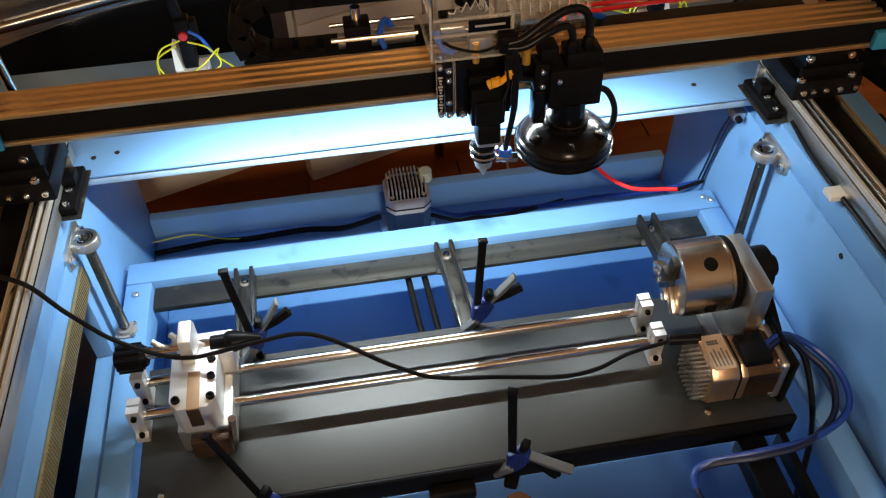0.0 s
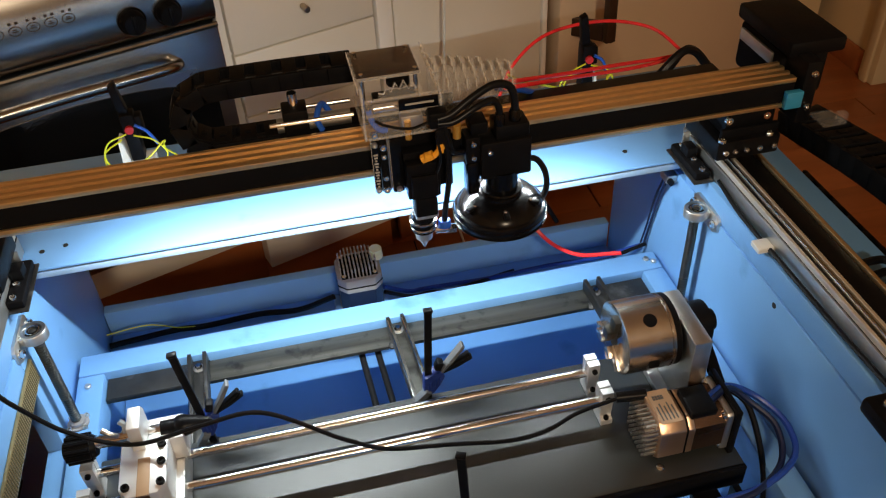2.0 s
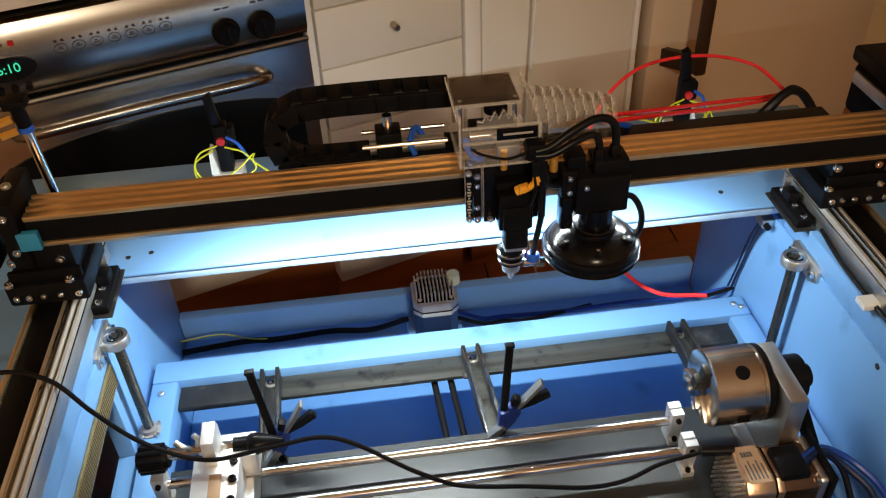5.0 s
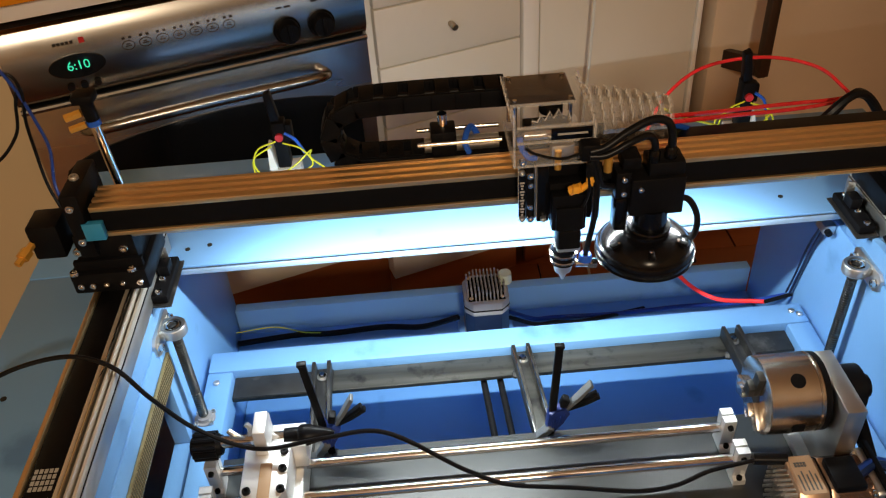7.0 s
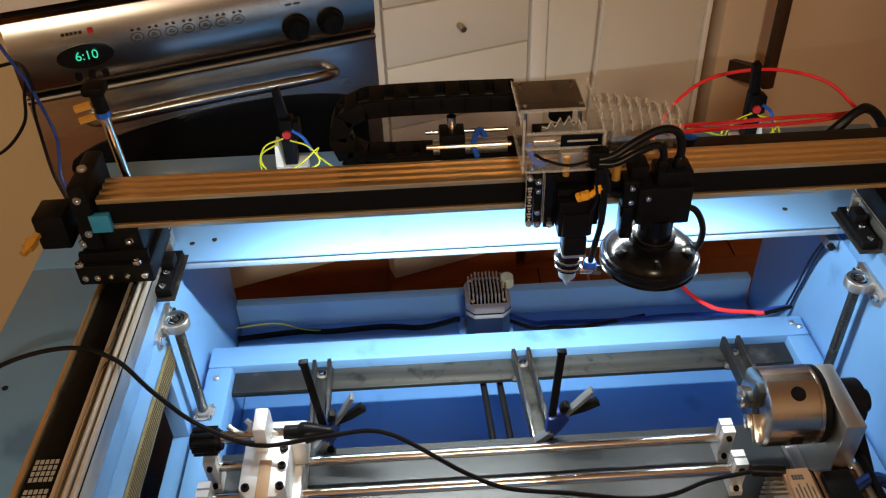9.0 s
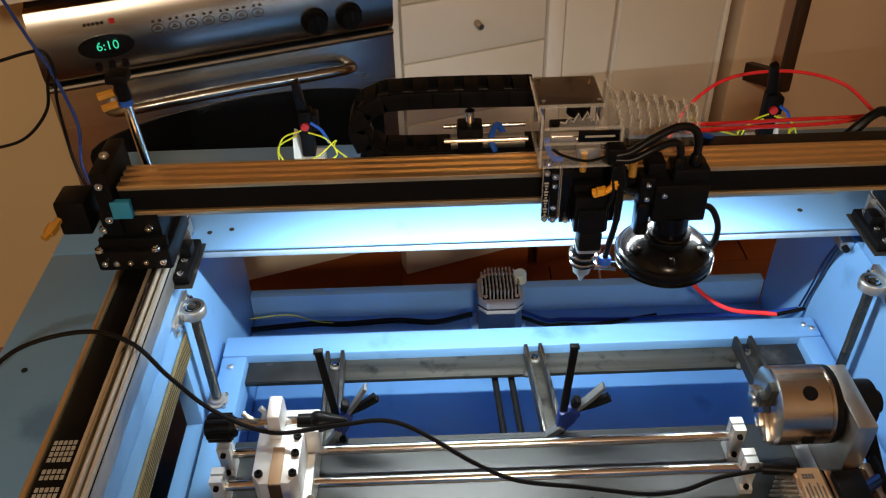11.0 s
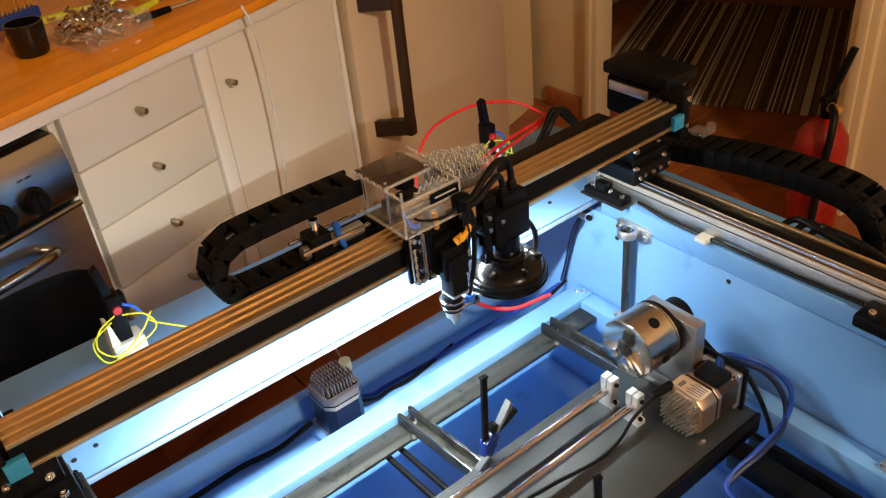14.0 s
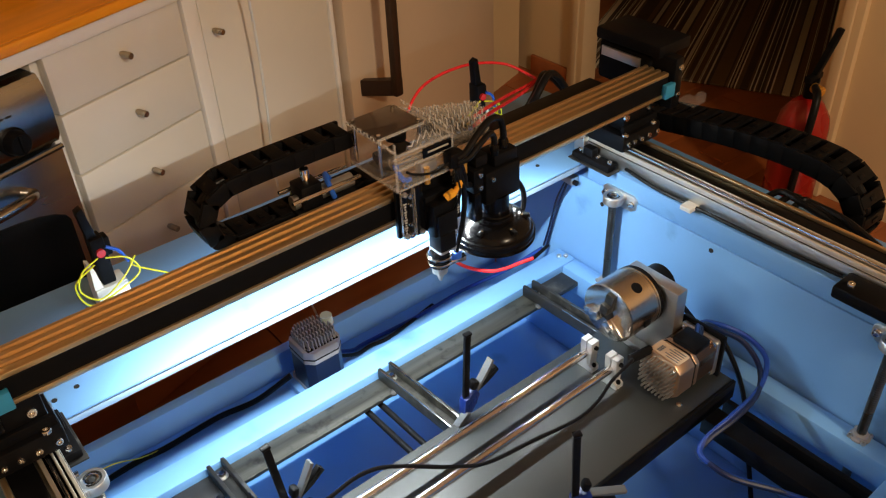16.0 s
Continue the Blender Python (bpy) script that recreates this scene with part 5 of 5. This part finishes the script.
for a in (205, 265, 325):
    ca, sa = math.cos(radians(a)), math.sin(radians(a))
    m = Matrix.Translation((HX + 0.0375 * ca, HY + 0.0375 * sa, 0.7535)) @ pose(0, 0, 0, 0, 0, a)
    part("clip", Box(-0.0075, 0.0065, -0.0030, 0.0030, -0.0010, 0.0030, 0.001, m), BLACK, dome)
    part("clip_screw", Lathe([(0, 0.0020), (0.0012, 0.0016)], (HX + 0.034 * ca, HY + 0.034 * sa, 0.7565), (0, 0, 1), 12), STEEL, dome)
part("neck", Lathe([(0, 0.0195), (0.002, 0.0195), (0.003, 0.0172), (0.026, 0.0172)], (HX + 0.002, HY, 0.7635), (0, 0, 1), 32), BLACK_GLOSS, car)
part("collar", Lathe([(0, 0.0215), (0.0016, 0.0222), (0.0032, 0.0215), (0.0034, 0.0190)], (HX + 0.002, HY, 0.7632), (0, 0, 1), 36), BLACK_GLOSS, car)
bm = Box(0.0785, 0.1315, -0.0400, -0.0080, 0.7860, 0.8290, 0.0025)
box(bm, 0.0950, 0.1300, -0.0360, -0.0090, 0.8285, 0.8440, 0.002)
part("hood_block", bm, BLACK, car)
part("hood_lug", Box(0.0640, 0.0790, -0.0360, -0.0140, 0.8060, 0.8360, 0.002), BLACK, car)
part("hood_lug", Box(0.0700, 0.0880, -0.0330, -0.0100, 0.8365, 0.8500, 0.002), BLACK_PLASTIC, car)
part("hood_arm", Box(0.0650, 0.0790, -0.0350, -0.0160, 0.7650, 0.8055, 0.004), BLACK_GLOSS, car)
part("hood_link", Box(0.0500, 0.0640, -0.0210, -0.0140, 0.8200, 0.8330, 0.001), BLACK_MATT, car)
part("brass_spacer", Cyl((0.0575, -0.0260, 0.8335), (0.0575, -0.0260, 0.8480), 0.0042, seg=14), BRASS, car)
for x, z in ((0.0715, 0.8300), (0.0715, 0.8140), (0.0870, 0.8200)):
    part("cap_screw", socket_screw(bmesh.new(), (x, -0.0402 if x > 0.08 else -0.0362, z), (0, -1, 0), 0.0030), STEEL, car)
for pts, r in (([(0.036, -0.041, 0.866), (0.050, -0.040, 0.869), (0.072, -0.034, 0.880), (0.095, -0.028, 0.887), (0.111, -0.026, 0.882), (0.1165, -0.026, 0.866), (0.1170, -0.026, 0.842)], 0.0040),
               ([(0.036, -0.041, 0.861), (0.052, -0.042, 0.862), (0.074, -0.038, 0.871), (0.092, -0.032, 0.873), (0.0995, -0.030, 0.862), (0.1000, -0.030, 0.842)], 0.0036),
               ([(0.128, -0.018, 0.790), (0.144, -0.018, 0.786), (0.1535, -0.022, 0.768), (0.1530, -0.024, 0.748), (0.1440, -0.026, 0.736)], 0.0034),
               ([(0.0420, -0.040, 0.858), (0.0460, -0.042, 0.840), (0.0500, -0.038, 0.826), (0.0640, -0.030, 0.818)], 0.0030)):
    part("hood_cable", sweep(bmesh.new(), pts, r, 10), RUBBER, car)
part("cable_gland", Lathe([(0, 0.0062), (0.010, 0.0062), (0.013, 0.0045)], (0.1170, -0.026, 0.843), (0, 0, 1), 16), BLACK_GLOSS, car)
part("cable_gland", Lathe([(0, 0.0056), (0.010, 0.0056), (0.013, 0.0042)], (0.1000, -0.030, 0.843), (0, 0, 1), 16), BLACK_GLOSS, car)
sl = thing("air_cylinder", "small chrome cylinder with blue tube behind the carriage", "cylinder", (-0.07, 0.075, 0.85), Matrix.Translation((0, 0.029, -0.0135)))
part("body", Cyl((-0.115, 0.028, 0.842), (-0.038, 0.028, 0.842), 0.008), ALU, sl)
for yy in (0.012, 0.042):
    part("guide_rod", Cyl((-0.122, yy, 0.852), (-0.036, yy, 0.852), 0.0024), STEEL, sl)
part("rail", Box(-0.115, -0.038, 0.012, 0.046, 0.8265, 0.833, 0.001), BLACK, sl)
part("bracket", Box(-0.108, -0.082, 0.016, 0.042, 0.835, 0.862, 0.002), BLACK, sl)
part("blue_tube", sweep(bmesh.new(), [(-0.070, 0.014, 0.838), (-0.074, 0.014, 0.852), (-0.066, 0.036, 0.856), (-0.058, 0.040, 0.842)], 0.0032, 8), BLUE_BRIGHT, sl)
part("valve", Cyl((-0.095, 0.028, 0.86), (-0.095, 0.028, 0.878), 0.005), STEEL, sl)


# ---- drag chains ----
def drag_chain(name, label, pts, width, height, axis):
    """Links along a path in a vertical plane; width lies along the given axis."""
    t = thing(name, label, "cable chain", pts[0])
    P = curve_points(pts, 14)
    run, marks = 0.0, [P[0]]
    for a, b in zip(P, P[1:]):
        run += (b - a).length
        if run >= 0.0235:
            marks.append(b)
            run = 0.0
    side = Vector(axis)
    for a, b in zip(marks, marks[1:]):
        d = (b - a)
        x = d.normalized()
        up = x.cross(side).normalized()
        m = Matrix((x, side, up)).transposed().to_4x4()
        m.translation = (a + b) / 2
        L = d.length
        bm = bmesh.new()
        for s in (-1, 1):
            box(bm, -L * 0.56, L * 0.56, s * width / 2 - 0.0028, s * width / 2 + 0.0028, -height / 2, height / 2, 0.0012, m)
        box(bm, -L * 0.34, L * 0.34, -width / 2, width / 2, height / 2 - 0.003, height / 2 + 0.001, 0.0005, m)
        box(bm, -L * 0.30, L * 0.30, -width / 2, width / 2, -height / 2 - 0.001, -height / 2 + 0.003, 0.0005, m)
        box(bm, -L * 0.12, L * 0.12, -width * 0.12, width * 0.12, height / 2 + 0.001, height / 2 + 0.0025, 0.0004, m)
        part("link", bm, BLACK_PLASTIC, t)
    part("inner_cable", sweep(bmesh.new(), pts, height * 0.28, 8), RUBBER, t)
    return t


LOOP = [(-0.178 + 0.034 * math.cos(radians(d)), 0.074, 0.842 + 0.034 * math.sin(radians(d))) for d in range(110, 260, 20)]
drag_chain("cable_chain", "black plastic cable drag chain looping behind the gantry", [(-0.030, 0.074, 0.876), (-0.10, 0.074, 0.877), (-0.16, 0.074, 0.8765)] + LOOP + [(-0.15, 0.074, 0.808), (-0.05, 0.074, 0.808), (0.10, 0.074, 0.808)], 0.032, 0.0185, (0, 1, 0))
part("chain_tray", Box(-0.19, 0.40, 0.0385, 0.100, 0.7945, 0.7985, 0.0005), BLACK, gan, "thin black tray carrying the cable chain")
drag_chain("side_cable_chain", "black plastic cable drag chain looping beside the machine", [(0.535, 0.10, 0.700), (0.535, 0.03, 0.712), (0.535, -0.06, 0.727), (0.535, -0.15, 0.735), (0.535, -0.222, 0.732), (0.535, -0.260, 0.708), (0.535, -0.270, 0.672), (0.535, -0.250, 0.638), (0.535, -0.19, 0.612), (0.535, -0.05, 0.606), (0.535, 0.10, 0.606)], 0.050, 0.028, (1, 0, 0))
part("chain_shelf", Box(0.4845, 0.566, -0.20, 0.15, 0.585, 0.5895, 0.001), BLACK, mc, "black shelf under the side chain")

# ---- limit switch posts on the back deck ----
def switch_post(x, y, flip):
    t = thing("limit_switch_post", "white block with a black switch and yellow wire", "switch", (x, y, ZT), group="limit switch posts")
    part("block", Box(x - 0.018, x + 0.020, y - 0.014, y + 0.014, ZT + 0.0003, ZT + 0.033, 0.002), WHITE_PLASTIC, t)
    bm = Prism([(x - 0.018, ZT + 0.0332), (x - 0.008, ZT + 0.0332), (x - 0.012, ZT + 0.062), (x - 0.016, ZT + 0.064)], "y", y - 0.012, y + 0.010) if not flip else Prism([(x + 0.008, ZT + 0.0332), (x + 0.018, ZT + 0.0332), (x + 0.010, ZT + 0.060)], "y", y - 0.012, y + 0.010)
    part("fin", bm, WHITE_PLASTIC, t)
    part("switch", Box(x - 0.007, x + 0.009, y - 0.010, y + 0.010, ZT + 0.0334, ZT + 0.096, 0.002), BLACK_PLASTIC, t)
    part("switch_back", Box(x - 0.004, x + 0.016, y - 0.004, y + 0.012, ZT + 0.066, ZT + 0.090, 0.002), BLACK_PLASTIC, t)
    part("red_button", Cyl((x + 0.001, y - 0.0102, ZT + 0.078), (x + 0.001, y - 0.014, ZT + 0.078), 0.005), RED_PLASTIC, t)
    bm = Prism([(x - 0.007, ZT + 0.0962), (x + 0.004, ZT + 0.0962), (x - 0.002, ZT + 0.136), (x - 0.010, ZT + 0.132)], "y", y - 0.006, y + 0.006, 0.001)
    part("lever", bm, BLACK_PLASTIC, t)
    Z = ZT + 0.028
    bm = sweep(bmesh.new(), [(x - 0.004, y - 0.012, Z + 0.045), (x - 0.026, y - 0.02, Z + 0.040), (x - 0.034, y - 0.018, Z + 0.016), (x - 0.016, y - 0.024, Z + 0.0), (x + 0.016, y - 0.022, Z + 0.016), (x + 0.036, y - 0.010, Z + 0.028), (x + 0.034, y, Z + 0.010), (x + 0.07, y - 0.02, Z - 0.010)], 0.0011, 6)
    sweep(bm, [(x + 0.004, y - 0.012, Z + 0.042), (x + 0.026, y - 0.016, Z + 0.034), (x + 0.036, y - 0.014, Z + 0.010), (x + 0.012, y - 0.024, Z + 0.004), (x - 0.028, y - 0.02, Z - 0.006), (x - 0.036, y - 0.01, Z + 0.02), (x - 0.010, y - 0.014, Z + 0.04)], 0.0011, 6)
    part("yellow_wire", bm, YELLOW_WIRE, t)
    part("blue_wire", sweep(bmesh.new(), [(x + 0.008, y - 0.011, Z + 0.055), (x + 0.020, y - 0.012, Z + 0.045), (x + 0.028, y - 0.008, Z + 0.024)], 0.0020, 6), BLUE_BRIGHT, t)


switch_post(-0.290, 0.212, False)
switch_post(0.285, 0.215, True)
cable("yellow_lead", [(-0.23, 0.195, 0.702), (-0.17, 0.17, 0.705), (-0.12, 0.15, 0.74), (-0.10, 0.10, 0.80), (-0.098, 0.085, 0.832)], 0.0014, YELLOW_WIRE, "thin yellow wire running along the back deck", "wire", 6)

# ---- loose cables and hoses ----
cable("yellow_lead", [(0.276, 0.200, 0.728), (0.245, 0.185, 0.745), (0.205, 0.150, 0.775), (0.165, 0.105, 0.810), (0.135, 0.060, 0.846)], 0.0014, YELLOW_WIRE, "thin yellow wire running to the laser carriage", "wire", 6)
cable("blue_hose", [(0.120, 0.050, 0.838), (0.165, 0.090, 0.806), (0.215, 0.140, 0.760), (0.262, 0.185, 0.712)], 0.0036, BLUE_BRIGHT, "bright blue hose beside the red hoses", "hose", 8)
cable("black_cable", [(-0.576, -0.155, 0.700), (-0.53, -0.132, 0.732), (-0.47, -0.117, 0.738), (-0.425, -0.125, 0.728), (-0.395, -0.135, 0.69), (-0.362, -0.135, 0.640), (-0.305, -0.150, 0.622), (-0.24, -0.155, 0.635), (-0.178, -0.158, 0.64), (-0.105, -0.19, 0.615), (-0.063, -0.200, 0.598), (0, -0.205, 0.59), (0.06, -0.212, 0.585), (0.10, -0.208, 0.583), (0.135, -0.20, 0.590), (0.172, -0.195, 0.592), (0.185, -0.19, 0.588)], 0.0023, RUBBER, "thin black cable draped across the machine")
for k in range(2):
    cable("red_hose", [(0.125, 0.035 + 0.012 * k, 0.845), (0.22, 0.110 + 0.018 * k, 0.802 - 0.004 * k), (0.33, 0.183 + 0.014 * k, 0.760), (0.40, 0.224 + 0.008 * k, 0.740), (0.445, 0.252, 0.731)], 0.0026, RED_HOSE, "bright red hose running behind the gantry", "hose", 8, "red hoses")
cable("red_hose", [(0.180, 0.262, 0.695), (0.212, 0.296, 0.728), (0.27, 0.325, 0.752), (0.35, 0.325, 0.760), (0.415, 0.30, 0.752), (0.445, 0.255, 0.732)], 0.0024, RED_HOSE, "bright red hose arching behind the gantry", "hose", 8, "red hoses")
cable("red_hose", [(0.190, 0.27, 0.61), (0.205, 0.245, 0.545), (0.232, 0.208, 0.490), (0.27, 0.165, 0.478), (0.315, 0.135, 0.493), (0.326, 0.128, 0.497)], 0.0031, RED_HOSE, "bright red hose hanging into the cabinet", "hose", 8, "red hoses")
cable("hose_plug", [(0.326, 0.128, 0.497), (0.345, 0.130, 0.500), (0.364, 0.133, 0.502)], 0.0028, BLACK, "black plug at the hose end", "plug")
cable("corner_cable", [(0.362, 0.092, 0.655), (0.3625, 0.110, 0.60), (0.3625, 0.126, 0.54), (0.362, 0.134, 0.502)], 0.0019, NAVY, "thin dark cable down the cabinet corner")
cable("corner_cable", [(0.3585, 0.094, 0.652), (0.3600, 0.116, 0.60), (0.3605, 0.130, 0.54), (0.3600, 0.140, 0.500)], 0.0015, NAVY, "thin dark cable down the cabinet corner")
for k in range(2):
    o = 0.010 * k
    cable("motor_cable", [(0.270, -0.218 - 0.006 * k, 0.594), (0.300, -0.205 - o * 0.4, 0.590), (0.332 - o, -0.216 - o * 0.5, 0.574), (0.352 - o * 1.2, -0.246, 0.560), (0.345 - o * 1.4, -0.279, 0.549 - o * 0.4), (0.300 - o, -0.300 - o * 0.4, 0.543), (0.240, -0.304 - o * 0.5, 0.540), (0.200, -0.301 - o * 0.3, 0.531), (0.179, -0.305, 0.525 - o * 0.5), (0.174, -0.322 - o * 0.6, 0.521), (0.182, -0.350 - o * 0.5, 0.516), (0.222, -0.400, 0.500), (0.272, -0.440, 0.46), (0.300, -0.470, 0.40)], 0.0036, (BLUE_WIRE, NAVY)[k], "thick cable looping out of the rotary motor", group="motor cables")
cable("motor_cable", [(0.300, -0.20, 0.585), (0.322, -0.222, 0.565), (0.330, -0.262, 0.50), (0.325, -0.29, 0.42), (0.31, -0.33, 0.314)], 0.0034, RUBBER, "thick cable looping out of the rotary motor", group="motor cables")
cable("tray_cable", [(-0.419, 0.235, 0.402), (-0.33, 0.246, 0.400), (-0.28, 0.243, 0.400), (-0.20, 0.246, 0.401), (-0.14, 0.236, 0.404), (-0.085, 0.222, 0.430)], 0.0045, RUBBER, "black cable lying along the tray")
cable("tray_cable", [(-0.01, 0.222, 0.432), (0.03, 0.232, 0.404), (0.06, 0.236, 0.400), (0.16, 0.232, 0.400), (0.25, 0.225, 0.410), (0.32, 0.19, 0.440), (0.362, 0.145, 0.490)], 0.0034, BLUE_WIRE, "dark blue cable lying along the tray")
cable("tray_cable", [(-0.01, 0.212, 0.430), (0.03, 0.220, 0.404), (0.06, 0.225, 0.400), (0.10, 0.222, 0.4), (0.2, 0.24, 0.399)], 0.0032, RUBBER, "black cable lying along the tray")
cable("yellow_lead", [(-0.419, 0.24, 0.42), (-0.36, 0.24, 0.425), (-0.32, 0.24, 0.41), (-0.29, 0.243, 0.402)], 0.0009, YELLOW_WIRE, "thin yellow wire in the tray", "wire", 6)
cable("rail_cable", [(0.375, 0.0, 0.7), (0.372, -0.06, 0.695), (0.371, -0.14, 0.6965), (0.372, -0.24, 0.6965), (0.372, -0.33, 0.70)], 0.0026, RUBBER, "thin black cable along the side rail")
t = thing("cable_clip", "small white adhesive cable clip", "clip", (0.366, -0.115, ZT))
part("clip", Box(0.358, 0.376, -0.125, -0.108, ZT + 0.0003, ZT + 0.007, 0.001), WHITE_PLASTIC, t)
cable("black_loop", [(0.36, 0.20, 0.70), (0.38, 0.19, 0.74), (0.42, 0.20, 0.765), (0.45, 0.20, 0.74), (0.46, 0.18, 0.70)], 0.006, RUBBER, "black cable loop on the back deck")
cable("black_loop", [(0.40, 0.23, 0.70), (0.41, 0.22, 0.73), (0.44, 0.23, 0.75), (0.47, 0.22, 0.72), (0.475, 0.20, 0.70)], 0.005, RUBBER, "black cable loop on the back deck")
cable("slot_cable", [(0.17, 0.30, 0.62), (0.22, 0.295, 0.54), (0.26, 0.290, 0.49), (0.285, 0.285, 0.445)], 0.004, RUBBER, "black cable crossing the back slot")
sw = thing("corner_switch", "small metal switch on the inner wall", "switch", (0.362, 0.088, 0.65))
part("body", Box(0.352, 0.3665, 0.078, 0.100, 0.645, 0.658, 0.002), ALU, sw)
part("button", Cyl((0.356, 0.078, 0.651), (0.356, 0.072, 0.651), 0.004), BLACK, sw)
for k in range(3):
    cable("deck_cable", [(0.445, -0.17 - 0.02 * k, ZT + 0.004), (0.46, -0.19 - 0.015 * k, ZT + 0.022), (0.455 + 0.006 * k, -0.23, ZT + 0.020), (0.462, -0.28, ZT + 0.008 + 0.006 * k), (0.455, -0.33, ZT + 0.008)], 0.0045, RUBBER, "black cable lying on the side deck")
for pts, mat in ((((-0.62, 0.24, 0.93), (-0.585, 0.2, 0.895), (-0.573, 0.2, 0.859), (-0.565, 0.2, 0.818), (-0.562, 0.2, 0.779), (-0.568, 0.19, 0.731), (-0.55, 0.17, 0.697)), BLUE_WIRE),
                 (((-0.573, 0.2, 0.859), (-0.58, 0.2, 0.841), (-0.594, 0.2, 0.802), (-0.636, 0.2, 0.764), (-0.70, 0.2, 0.75)), RUBBER),
                 (((-0.64, 0.2, 0.865), (-0.592, 0.2, 0.878), (-0.573, 0.2, 0.878), (-0.568, 0.2, 0.855), (-0.576, 0.2, 0.820), (-0.579, 0.2, 0.784), (-0.576, 0.19, 0.737), (-0.565, 0.18, 0.700)), RUBBER)):
    cable("wall_cable", pts, 0.0020, mat, "thin cable hanging beside the stove")

# ---- floorboards ----
boards = [ob for ob in bpy.data.objects if ob.name == "floor"][0]
random.seed(9)
bm = Box(0, 0.896, 0, 0.0955, -0.004, 0.0, 0.0006)
board_mesh = bpy.data.meshes.new("board")
bm.to_mesh(board_mesh)
bm.free()
board_mesh.materials.append(PLANK)
y = -3.28
while y < 1.95:
    x = -1.12 - random.uniform(0, 0.6)
    while x < 3.85:
        x0, x1 = max(x, -1.12), min(x + 0.9, 3.89)
        if x1 - x0 > 0.02:
            ob = new("board", board_mesh)
            ob.location, ob.scale = (x0, y, 0), ((x1 - x0 - 0.004) / 0.896, 1, 1)
            ob.parent = boards
        x += 0.9
    y += 0.096
